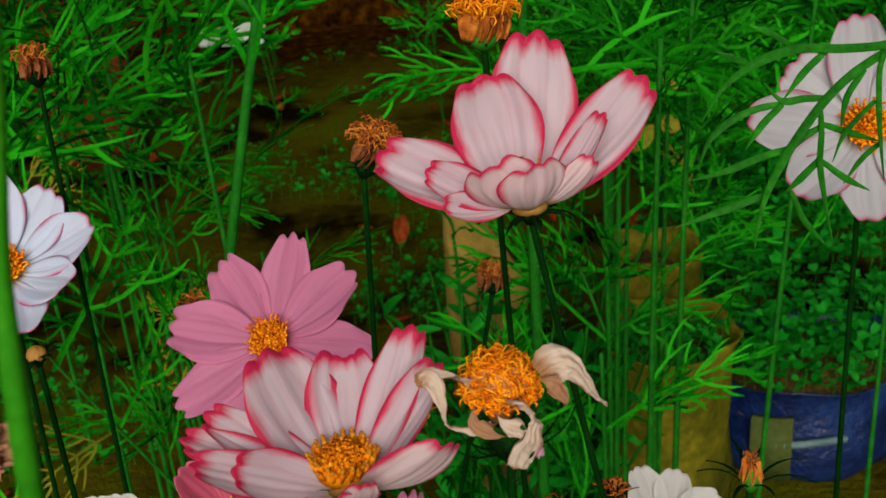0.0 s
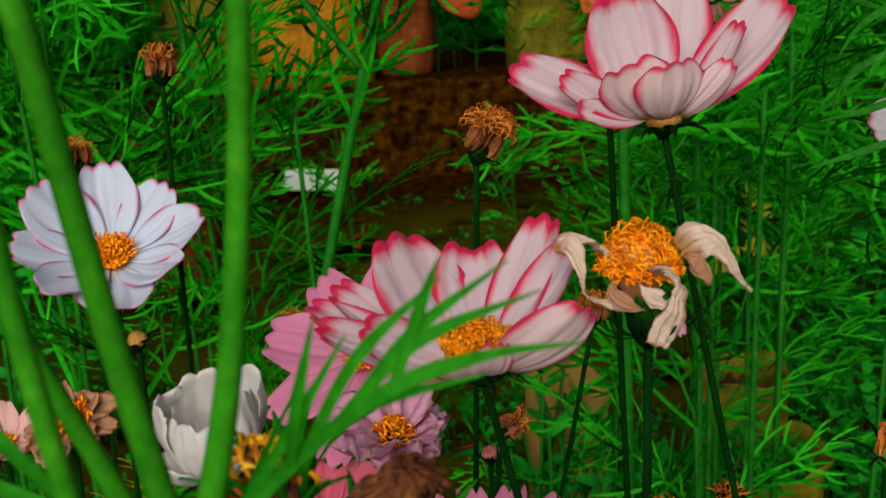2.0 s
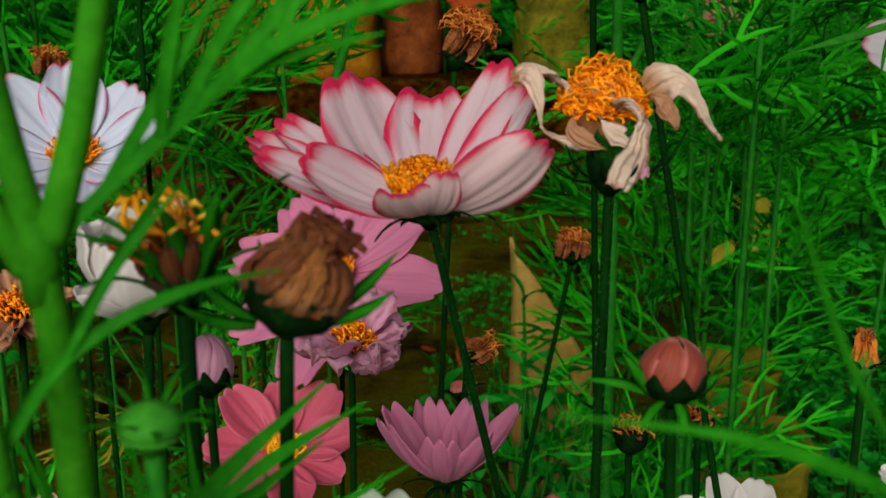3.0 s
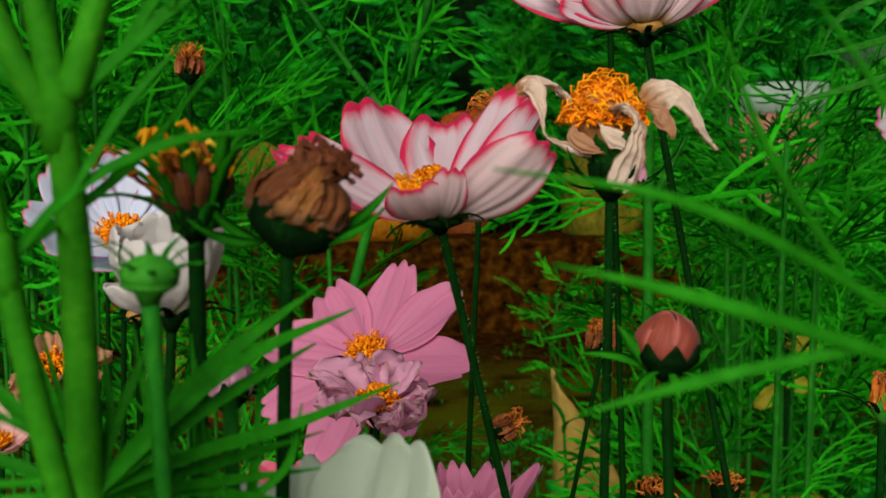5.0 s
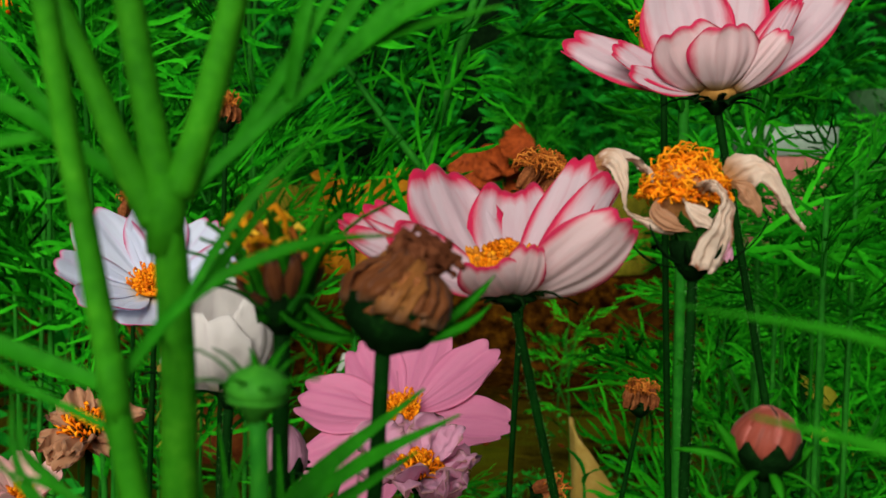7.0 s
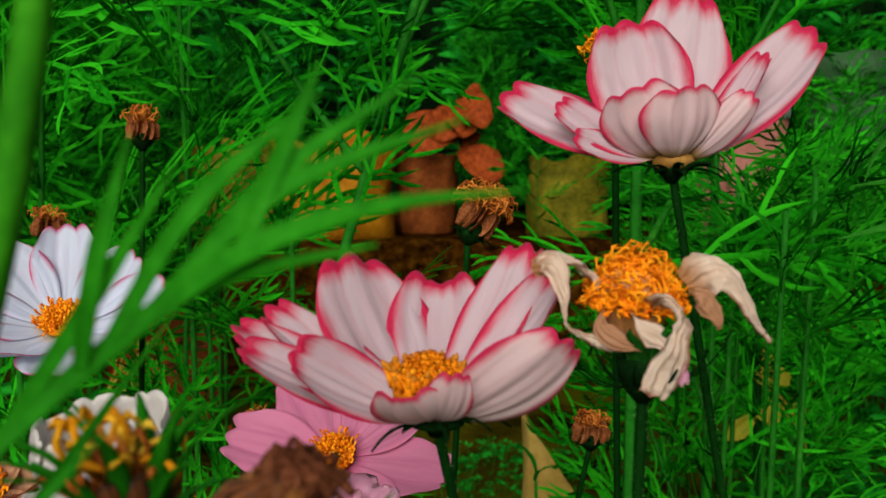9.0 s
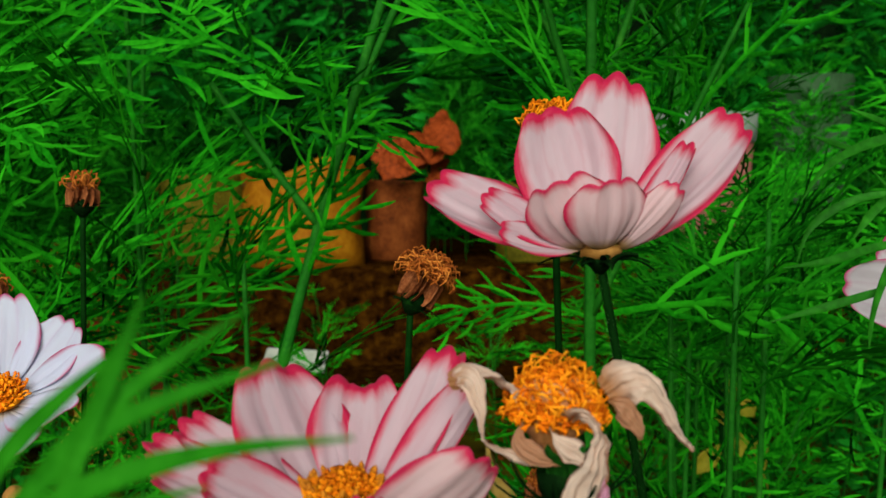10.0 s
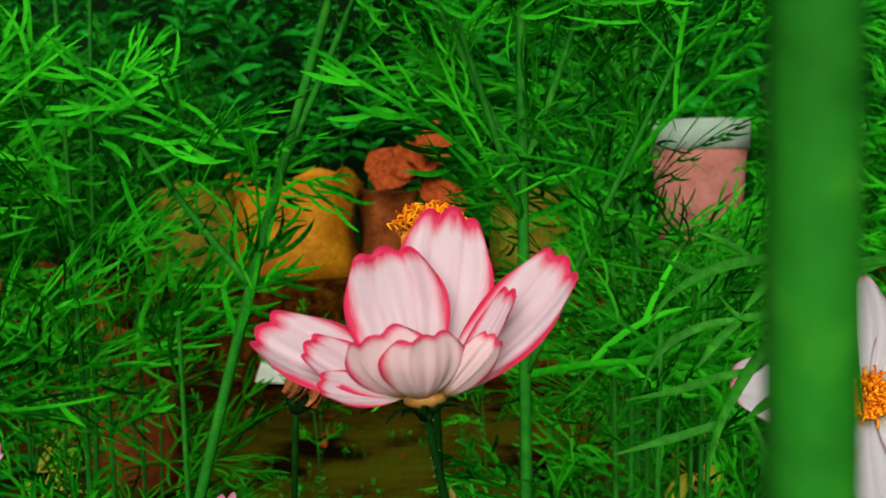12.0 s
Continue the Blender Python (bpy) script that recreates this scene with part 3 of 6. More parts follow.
def quads(datas):
    v, f, base = [], [], 0
    for a, b in datas:
        v.append(a), f.append(b + base)
        base += len(a)
    return np.concatenate(v), np.concatenate(f)


def quad_mesh(name, v, f, mat):
    me = bpy.data.meshes.new(name)
    me.vertices.add(len(v)), me.loops.add(f.size), me.polygons.add(len(f))
    me.vertices.foreach_set("co", np.ascontiguousarray(v, np.float32).ravel())
    me.loops.foreach_set("vertex_index", np.ascontiguousarray(f, np.int32).ravel())
    me.polygons.foreach_set("loop_start", np.arange(0, f.size, f.shape[1], dtype=np.int32))
    me.polygons.foreach_set("use_smooth", np.ones(len(f), bool))
    me.materials.append(mat)
    me.update(calc_edges=True)
    return me


def feather_leaf(seed, length=0.115, pairs=3, width=0.0025, rich=True):
    """A finely cut leaf along +x: an arching midrib with widely spaced pairs of curving lobes, each forked like an antler."""
    rng = np.random.default_rng(seed)
    droop, sway = rng.uniform(0.0, 0.5), rng.uniform(-0.30, 0.30)
    n = 6 if rich else 4

    def rib(s):
        return np.array((length * s * (1 - 0.15 * droop * s), length * sway * s * s, length * (0.22 * s - (0.15 + 0.5 * droop) * s * s)))

    def lobe(root, way, reach, curl, w):
        """A blade that curls as it goes; returns its line."""
        p, d, line = np.array(root, float), unit(way), [np.array(root, float)]
        lift = rng.uniform(-0.22, 0.12)
        for _ in range(n - 1):
            d = unit(np.array(Matrix.Rotation(curl / (n - 1), 3, "Z") @ Vector(d)) + np.array((0, 0, lift / (n - 1))))
            p = p + d * reach / (n - 1)
            line.append(p)
        out.append(ribbon(line, w * np.interp(np.linspace(0, 1, n), [0, 0.3, 0.75, 1], [0.85, 1.0, 0.9, 0.10])))
        return line

    out = [ribbon([rib(s) for s in np.linspace(0, 1, n + 2)], np.linspace(1.15, 0.85, n + 2) * width)]
    for i in range(pairs + 1):
        s = 0.30 + 0.70 * i / pairs
        ahead = unit(rib(min(1, s)) - rib(s - 0.05))
        for sign in (-1, 1):
            last = i == pairs
            a = sign * radians(rng.uniform(42, 66) if not last else rng.uniform(26, 42))
            reach = length * (0.54 - 0.30 * s) * rng.uniform(0.8, 1.2)
            way = np.array(Matrix.Rotation(a, 3, "Z") @ Vector(ahead)) + np.array((0, 0, rng.uniform(-0.15, 0.15)))
            line = lobe(rib(s), way, reach, -sign * radians(rng.uniform(20, 75)), width)
            forks = ((0.35, -sign), (0.60, sign)) if rich else ((0.40, -sign),)
            for at, sg in forks[: 1 if last else 2]:
                if rng.random() < 0.15:
                    continue
                k = max(1, int(at * (n - 1)))
                d = unit(line[k + 1] - line[k])
                sub = np.array(Matrix.Rotation(sg * radians(rng.uniform(36, 58)), 3, "Z") @ Vector(d)) + np.array((0, 0, rng.uniform(-0.15, 0.15)))
                lobe(line[k], sub, reach * rng.uniform(0.45, 0.65), -sg * radians(rng.uniform(10, 60)), width * 0.9)
    return quads(out)


def broad_leaf(seed, length=0.06, wide=0.018):
    """A pointed leaf with a folded middle, along +x."""
    rng = np.random.default_rng(seed)
    s = np.linspace(0, 1, 6)
    line = np.stack([length * s, length * rng.uniform(-0.15, 0.15) * s * s, length * (0.35 * s - 0.55 * s * s)], 1)
    return ribbon(line, wide * np.sin(math.pi * (0.06 + 0.90 * s)) ** 0.8)


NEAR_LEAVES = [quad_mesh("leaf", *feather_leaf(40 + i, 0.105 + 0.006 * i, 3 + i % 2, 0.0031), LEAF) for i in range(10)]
# the same ten leaves again in the shade-darkened green
SHADED_LEAVES = [quad_mesh("leaf", *feather_leaf(40 + i, 0.105 + 0.006 * i, 3 + i % 2, 0.0031), LEAFSHADED) for i in range(10)]
YELLOW_LEAVES = [quad_mesh("leaf", *feather_leaf(70 + i, 0.10, 3, 0.0022), YLEAF) for i in range(2)]
FAR_LEAVES = [feather_leaf(80 + i, 0.105, 3, 0.0038, False) for i in range(6)]
BROAD_LEAVES = [broad_leaf(120 + i) for i in range(5)]


def leaf_poses(rng, x, y, top, low, lean=(0.0, 0.0), gap=0.042, size=1.0, branch=0.7):
    """Poses of the leaves of one plant, pair over pair, with side shoots; and its stem lines."""
    out, stems = [], []
    foot = np.array((x, y, 0.0))
    ln = np.array((lean[0], lean[1], 0.0))
    axis = lambda z: foot + np.array((0, 0, z)) + ln * (z / top) ** 1.5  # noqa: E731
    stems.append([axis(z) for z in np.linspace(0, top, 6)])
    a, z = rng.uniform(0, 6.28), low
    while z < top:
        a += 1.57 + rng.uniform(-0.3, 0.3)
        for half in (0, math.pi):
            s = size * rng.uniform(0.75, 1.25) * (1.0 - 0.35 * (z / top) ** 4)
            m = Matrix.Translation(axis(z)) @ Matrix.Rotation(a + half, 4, "Z") @ Matrix.Rotation(-radians(rng.uniform(5, 50)), 4, "Y") @ Matrix.Rotation(radians(rng.choice((-1, 1)) * rng.uniform(25, 95)), 4, "X") @ Matrix.Scale(s, 4)
            out.append(m)
            if rng.random() < branch * 0.5 and z < top - 0.1:
                # a side shoot with its own pairs
                d = np.array((math.cos(a + half) * 0.45, math.sin(a + half) * 0.45, 0.9))
                ll = rng.uniform(0.08, 0.22)
                stems.append([axis(z), axis(z) + d * ll * 0.5, axis(z) + d * ll])
                for q in np.arange(0.3, 1.01, 0.35):
                    b = rng.uniform(0, 6.28)
                    for h2 in (0, math.pi):
                        out.append(Matrix.Translation(axis(z) + d * ll * q) @ Matrix.Rotation(b + h2, 4, "Z") @ Matrix.Rotation(-radians(rng.uniform(5, 55)), 4, "Y") @ Matrix.Rotation(radians(rng.choice((-1, 1)) * rng.uniform(25, 95)), 4, "X") @ Matrix.Scale(size * rng.uniform(0.55, 0.95), 4))
        z += gap * rng.uniform(0.8, 1.3)
    return out, stems


def near_plant(x, y, top, low, seed, lean=(0, 0), size=1.0, gap=0.092, branch=0.4, radius=0.0022, forks=(), leaves=NEAR_LEAVES, label="feathery-leaved green cosmos plant growing in the bed"):
    rng = np.random.default_rng(seed)
    root = thing("cosmos_plant", (x, y, 0), label, "plant", "leafy cosmos plants")
    poses, stems = leaf_poses(rng, 0, 0, top, low, lean, gap, size, branch)
    for z, d in forks:
        # a stout side branch with leaf pairs of its own
        foot = np.array((lean[0], lean[1], 0)) * (z / top) ** 1.5 + (0, 0, z)
        d = np.array(d)
        line = [foot, foot + d * 0.5 + (0, 0, 0.004), foot + d + (0, 0, 0.012)]
        part("branch", mesh("branch", *tube_data(curve_points(line, 6), [radius * 0.75, radius * 0.6, radius * 0.5], 7), STEM), root)
        for q in (0.45, 0.75, 1.0):
            for h in (0, math.pi):
                poses.append(Matrix.Translation(foot + d * q) @ Matrix.Rotation(rng.uniform(0, 6.28) + h, 4, "Z") @ Matrix.Rotation(-radians(rng.uniform(10, 50)), 4, "Y") @ Matrix.Rotation(radians(rng.uniform(-70, 70)), 4, "X") @ Matrix.Scale(size * rng.uniform(0.6, 0.9), 4))
    for i, line in enumerate(stems):
        part("stem" if i == 0 else "side_shoot", mesh("stem", *tube_data(curve_points(line, 4), [radius * 1.3, radius, radius * 0.7] if i == 0 else [radius * 0.7, radius * 0.35], 7), STEM), root)
    for m in poses:
        dry = m.translation.z < 0.5 and rng.random() < 0.07
        ob = part("leaf", YELLOW_LEAVES[rng.integers(2)] if dry else leaves[rng.integers(len(leaves))], root, "yellowing leaf" if dry else "")
        ob.matrix_local = m
    return root


def placed(template, poses):
    v, f = template
    h = np.c_[v, np.ones(len(v))]
    ms = np.array([np.array(m)[:3] for m in poses])
    vv = np.einsum("nij,kj->nki", ms, h).reshape(-1, 3)
    ff = (f[None] + (np.arange(len(poses)) * len(v))[:, None, None]).reshape(-1, 4)
    return vv, ff


def foliage(name, plants, label, seed, templates=None, mat=None):
    """A stand of plants that nobody could count."""
    rng = np.random.default_rng(seed)
    templates = templates or FAR_LEAVES
    bins, stems = [[] for _ in templates], []
    for x, y, top, low, size in plants:
        poses, lines = leaf_poses(rng, x, y, top, low, (rng.uniform(-0.06, 0.06), rng.uniform(-0.06, 0.06)), 0.070, size, 0.40)
        base = height(x, y)
        up = Matrix.Translation((0, 0, base))
        for m in poses:
            bins[rng.integers(len(templates))].append(up @ m)
        stems += [tube_data(np.array(s) + (0, 0, base), [0.0028, 0.0014], 4) for s in lines]
    v, f = quads([placed(t, b) for t, b in zip(templates, bins) if b])
    ob = tagged(new(name, quad_mesh(name, v, f, mat or LEAF)), label, "foliage", kind="stuff")
    sv, sf = joined(stems)
    part("stems", mesh("stems", sv, [q for q in sf], STEM), ob, "green stalks")
    ob.children[0]["kind"] = "stuff"
    return ob


def scatter(n, x0, x1, y0, y1, keep, tops, low, size, seed):
    rng = np.random.default_rng(seed)
    out = []
    while len(out) < n:
        x, y = rng.uniform(x0, x1), rng.uniform(y0, y1)
        if keep(x, y):
            out.append((x, y, rng.uniform(*tops), low, size * rng.uniform(0.85, 1.2)))
    return out


# leafy plants close behind the flowers
for x, y, top, low, seed, lean, size in (
    (-0.17, 0.44, 0.90, 0.60, 2, (-0.02, 0.0), 1.2), (-0.25, 0.36, 0.80, 0.50, 3, (-0.03, 0.02), 1.15),
    (-0.33, 0.47, 0.92, 0.58, 4, (0.0, 0.0), 1.25), (-0.22, 0.60, 1.02, 0.62, 5, (0.02, 0.0), 1.3), (-0.40, 0.62, 1.02, 0.60, 6, (0.03, 0.0), 1.3),
    (0.16, 0.42, 0.82, 0.32, 8, (0.0, 0.02), 1.15), (0.27, 0.40, 0.68, 0.46, 9, (0.03, 0.0), 1.0),
    (0.12, 0.30, 0.46, 0.20, 17, (0.0, 0.02), 0.9),
    (-0.14, 0.32, 0.50, 0.20, 21, (0.0, 0.0), 1.1), (-0.16, 0.58, 0.45, 0.30, 61, (0.0, 0.0), 1.0), (-0.23, 0.62, 0.49, 0.32, 62, (0.0, 0.0), 1.0), (-0.10, 0.64, 0.43, 0.28, 63, (0.0, 0.0), 1.0), (-0.19, 0.76, 0.45, 0.30, 64, (0.0, 0.0), 1.0),
    (0.52, 0.62, 0.86, 0.50, 22, (0.0, 0.0), 1.35), (0.085, 0.63, 0.335, 0.08, 23, (0.0, 0.0), 0.75), (0.12, 0.60, 0.29, 0.08, 24, (0.0, 0.0), 0.8), (0.225, 0.50, 0.66, 0.42, 27, (0.0, 0.0), 1.0), (-0.28, 0.42, 0.94, 0.58, 32, (0.02, 0.0), 1.2), (-0.36, 0.56, 1.02, 0.60, 33, (0.0, 0.0), 1.3),
    (-0.30, 0.80, 0.68, 0.42, 34, (0.02, 0.0), 1.2), (-0.21, 0.78, 0.64, 0.40, 35, (0.0, 0.0), 1.15), (-0.24, 1.05, 0.62, 0.30, 37, (0.0, 0.0), 1.25), (-0.38, 1.00, 0.64, 0.34, 39, (0.0, 0.0), 1.25),
):
    near_plant(x, y, top, low, seed, lean, size)
# lower fill plants, their shade put into the leaf colour
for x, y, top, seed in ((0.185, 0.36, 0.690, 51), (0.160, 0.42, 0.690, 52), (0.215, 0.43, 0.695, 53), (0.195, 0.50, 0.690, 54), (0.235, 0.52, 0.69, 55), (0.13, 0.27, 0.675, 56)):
    near_plant(x, y, top, 0.60, seed, (0.01, 0.0), 0.8, 0.030, leaves=SHADED_LEAVES)
for x, y, top, low, seed in ((-0.105, 0.40, 0.67, 0.57, 71), (-0.17, 0.50, 0.64, 0.52, 72)):
    near_plant(x, y, top, low, seed, (-0.01, 0.0), 1.1, 0.060)

def clear_of_pots(x, y):
    """Keeps a gap through which the planters on the bank are seen."""
    return abs(x - (-0.03 + 1.53 * (y + 0.23) / 4.28)) > 0.07 + 0.06 * y


# three tall plants with thick forking stems
near_plant(-0.198, 0.36, 1.0, 0.66, 1, (0.224, 0.03), 1.2, radius=0.0036, forks=[(0.761, (0.05, 0.01, 0.10)), (0.69, (-0.06, 0.0, 0.07))])
near_plant(0.0876, 0.361, 1.05, 0.635, 7, (0.0, 0.0), 1.1, radius=0.0038, forks=[(0.7516, (-0.055, 0.0, 0.10)), (0.7516, (0.035, 0.0, 0.085))])
near_plant(0.268, 0.75, 1.1, 0.45, 11, (0.0, 0.0), 1.25, radius=0.0046, forks=[(0.82, (-0.06, 0.0, 0.09)), (0.82, (0.05, 0.02, 0.10))])


right_block = scatter(40, 0.2, 2.2, 0.85, 3.1, lambda x, y: x > 0.26 + 0.18 * (y - 0.85) and (x > 0.85 or y > 1.75) and clear_of_pots(x, y), (0.75, 1.25), 0.18, 1.75, 21)
left_block = scatter(36, -1.9, -0.2, 1.0, 3.4, lambda x, y: x < -0.30 - 0.20 * (y - 0.7) and abs(x + 0.03 + 0.51 * (y + 0.23) / 2.68) > 0.09, (0.8, 1.25), 0.45, 1.75, 22)
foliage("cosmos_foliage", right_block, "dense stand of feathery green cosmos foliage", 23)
# this stand and the bank's plants take the shade-darkened leaf colour
foliage("cosmos_foliage", left_block, "dense stand of feathery cosmos foliage in a shade-darkened green", 24, mat=LEAFSHADED)
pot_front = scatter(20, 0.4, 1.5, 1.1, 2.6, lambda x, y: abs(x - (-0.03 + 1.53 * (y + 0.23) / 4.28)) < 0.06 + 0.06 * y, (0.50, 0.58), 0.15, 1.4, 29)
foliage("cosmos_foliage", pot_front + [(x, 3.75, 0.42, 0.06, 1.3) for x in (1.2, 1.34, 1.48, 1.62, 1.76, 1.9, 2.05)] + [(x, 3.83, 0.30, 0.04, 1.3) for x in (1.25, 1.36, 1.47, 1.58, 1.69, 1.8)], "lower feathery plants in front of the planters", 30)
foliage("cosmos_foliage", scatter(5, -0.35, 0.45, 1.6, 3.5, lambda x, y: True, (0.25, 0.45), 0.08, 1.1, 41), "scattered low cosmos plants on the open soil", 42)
foliage("cosmos_foliage", scatter(40, -2.0, 2.8, 3.95, 4.7, lambda x, y: (not -0.62 < x < 0.36 and not 1.22 < x < 1.72) or (y > 4.4 and not -0.42 < x < 0.36), (0.5, 1.1), 0.08, 1.7, 25), "feathery plants along the top of the bank", 26, mat=LEAFSHADED)
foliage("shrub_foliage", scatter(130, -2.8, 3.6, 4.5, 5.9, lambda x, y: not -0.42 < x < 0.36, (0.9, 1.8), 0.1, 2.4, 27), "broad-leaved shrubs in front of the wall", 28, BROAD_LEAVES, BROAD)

foliage("weed_foliage", scatter(26, 0.5, 1.8, 1.15, 2.4, lambda x, y: x > 0.45 + 0.2 * (y - 0.9), (0.25, 0.5), 0.06, 1.0, 43), "broad-leaved green weeds behind the bags", 44, BROAD_LEAVES, CLOVER)
foliage("weed_foliage", scatter(24, 0.05, 0.22, 0.58, 0.69, lambda x, y: True, (0.26, 0.37), 0.04, 0.70, 49), "broad-leaved green weeds round the torn tan bag", 50, BROAD_LEAVES, CLOVER)
foliage("weed_foliage", scatter(24, -1.6, -0.3, 0.9, 2.4, lambda x, y: x < -0.32 - 0.2 * (y - 0.7), (0.3, 0.6), 0.06, 1.0, 45), "broad-leaved green weeds under the cosmos", 46, BROAD_LEAVES, CLOVER)


# ---- low weeds on the ground ----
def weeds(name, spots, label, mat, seed):
    rng = np.random.default_rng(seed)
    out = []
    for x, y, z, r in spots:
        a = rng.uniform(0, 6.28)
        for k in range(3):
            b = a + k * 2.094
            d, s = np.array((math.cos(b), math.sin(b), rng.uniform(-0.3, 0.8))), np.array((-math.sin(b), math.cos(b), rng.uniform(-0.7, 0.7)))
            c = np.array((x, y, z))
            p = [c, c + d * r * 0.5 - s * r * 0.42, c + d * r * 1.0 - s * r * 0.36, c + d * r * 0.92, c + d * r * 1.0 + s * r * 0.36, c + d * r * 0.5 + s * r * 0.42]
            p[3] = p[3] - np.array((0, 0, r * 0.12))
            out.append((np.array(p), np.array([[0, 1, 2, 3], [0, 3, 4, 5]])))
        out.append(ribbon([(x, y, z - 0.02 - rng.uniform(0, 0.02)), (x + 0.002, y, z - 0.01), (x, y, z)], [0.0005, 0.0007, 0.0007], (0, 1, 0.2)))
    v, f = quads(out)
    return tagged(new(name, quad_mesh(name, v, f, mat)), label, "weeds", kind="stuff")


def weed_spots(n, seed):
    rng = np.random.default_rng(seed)
    out = []
    while len(out) < n:
        x, y = rng.uniform(-0.8, 1.3), rng.uniform(0.85, 3.3)
        d = noise.noise(Vector((x * 2.6, y * 2.2, 9.0))) + 0.5 * noise.noise(Vector((x * 8, y * 8, 3.0)))
        if d > 0.10 - 0.25 * (x - 0.15) + 0.10 * (y - 1.3) + rng.uniform(-0.2, 0.2):
            out.append((x, y, height(x, y) + rng.uniform(0.012, 0.045), rng.uniform(0.006, 0.014)))
    return out


weeds("clover_weeds", weed_spots(2600, 31), "small round-leaved green weeds on the soil", CLOVER, 32)


# ---- bags, pots and litter ----
def bag(name, x, y, r, h, mat, soil, label, seed, squash=1.0, fill=0.85, group="grow bags", z0=None, stripe=None, slope=0.0):
    rng = np.random.default_rng(seed)
    z0 = height(x, y) if z0 is None else z0
    root = thing(name, (x, y, z0), label, "grow bag", group)
    sides = 40
    rows = [(0.90, 0.0), (0.98, 0.03), (1.02, 0.2), (1.0, 0.45), (1.01, 0.7), (0.99, 0.9), (1.04, 0.98), (1.06, 1.0), (1.03, 1.0), (0.97, 0.96), (0.95, 0.86), (0.94, fill - 0.05)]
    v = []
    for i, (rr, hh) in enumerate(rows):
        for k in range(sides):
            a = 2 * math.pi * k / sides
            q = Vector((math.cos(a) * 1.6, math.sin(a) * 1.6, hh * 3 + seed))
            w = 1 + (0.10 if y < 2 else 0.16) * noise.noise(q) + 0.06 * noise.noise(q * 3.1)
            lip = min((0.10 if y < 2 else 0.17) * h, (0.2 if y < 2 else 0.35) * r) * noise.noise(Vector((math.cos(a) * 1.3, math.sin(a) * 1.3, seed + 5.0))) * hh**3 - slope * math.cos(a) * hh**3
            v.append((r * rr * w * math.cos(a), r * rr * w * squash * math.sin(a), h * hh + lip))
    f = [(i * sides + k, i * sides + (k + 1) % sides, (i + 1) * sides + (k + 1) % sides, (i + 1) * sides + k) for i in range(len(rows) - 1) for k in range(sides)]
    f.append(tuple(range(sides))[::-1])
    part("bag_wall", mesh("bag_wall", v, f, mat), root)
    rings = [(0.0, 0.02), (0.4, 0.012), (0.7, 0.0), (0.9, -0.01), (1.0, -0.02)]
    sv = [(r * 0.98 * q * math.cos(2 * math.pi * k / 28), r * 0.98 * q * squash * math.sin(2 * math.pi * k / 28), h * fill + e + 0.012 * rng.uniform(-1, 1) * (q > 0)) for q, e in rings[1:] for k in range(28)]
    sv = [(0, 0, h * fill + 0.02)] + sv
    sf = [(0, 1 + k, 1 + (k + 1) % 28) for k in range(28)] + [(1 + j * 28 + k, 1 + (j + 1) * 28 + k, 1 + (j + 1) * 28 + (k + 1) % 28, 1 + j * 28 + (k + 1) % 28) for j in range(3) for k in range(28)]
    part("soil", mesh("soil", sv, sf, soil), root, "crumbly brown potting soil")
    if stripe:
        for a0, a1, zc, tall, m in stripe:
            aa = np.linspace(radians(a0), radians(a1), 9)
            lv = [(r * 1.10 * math.cos(a), r * 1.10 * squash * math.sin(a), h * (zc + 0.06 * math.sin(3 * a)) + s * tall) for s in (-0.5, 0.5) for a in aa]
            lv += [(p[0] * 0.93, p[1] * 0.93, p[2]) for p in lv]
            lf = [(k, k + 1, 10 + k, 9 + k) for k in range(8)] + [(27 + k, 28 + k, 19 + k, 18 + k) for k in range(8)] + [(18 + k, 19 + k, k + 1, k) for k in range(8)] + [(9 + k, 10 + k, 28 + k, 27 + k) for k in range(8)]
            part("printed_band", mesh("printed_band", lv, lf, m), root, "pale printed band")
    return root


bag("grow_bag", 0.318, 0.72, 0.075, 0.235, BAGTAN, SOIL, "tan plastic grow bag with crumbly soil and a slack rim", 51)
bag("grow_bag", 0.362, 0.88, 0.060, 0.265, BAGTAN, SOIL, "dull olive plastic grow bag behind the tan one", 60)
bag("grow_bag", 0.535, 0.80, 0.12, 0.125, BLUE, SOIL, "blue plastic grow bag overgrown with small round weeds", 52, 0.9, stripe=[(232, 268, 0.50, 0.007, BLUELINE), (218, 240, 0.45, 0.085, PRINT)])
weeds("clover_weeds", [(0.535 + 0.10 * math.cos(i * 2.4) * math.sqrt(i / 170), 0.80 + 0.09 * math.sin(i * 2.4) * math.sqrt(i / 170), 0.115 + 0.06 * ((i * 7) % 10) / 10, 0.010 + 0.007 * ((i * 3) % 7) / 7) for i in range(170)], "round-leaved weeds filling the blue bag", CLOVER, 36)
bag("grow_bag", 0.127, 0.74, 0.044, 0.385, BAGPALE, SOIL, "pale tan crumpled plastic bag with a slanting torn rim", 53, 0.40, fill=0.55, slope=0.075)
def clover_patch():
    """Round weeds in clumps, with dark gaps between them."""
    rng = np.random.default_rng(35)
    out = []
    while len(out) < 1500:
        x, y = rng.uniform(0.36, 1.1), rng.uniform(0.80, 1.75)
        if x < 0.30 + 0.30 * (y - 0.6) or noise.noise(Vector((x * 7, y * 7, 2.0))) < rng.uniform(-0.25, 0.2):
            continue
        out.append((x, y, height(x, y) + rng.uniform(0.05, 0.20 + 0.10 * noise.noise(Vector((x * 5, y * 5, 6.0)))), rng.uniform(0.009, 0.018)))
    return out


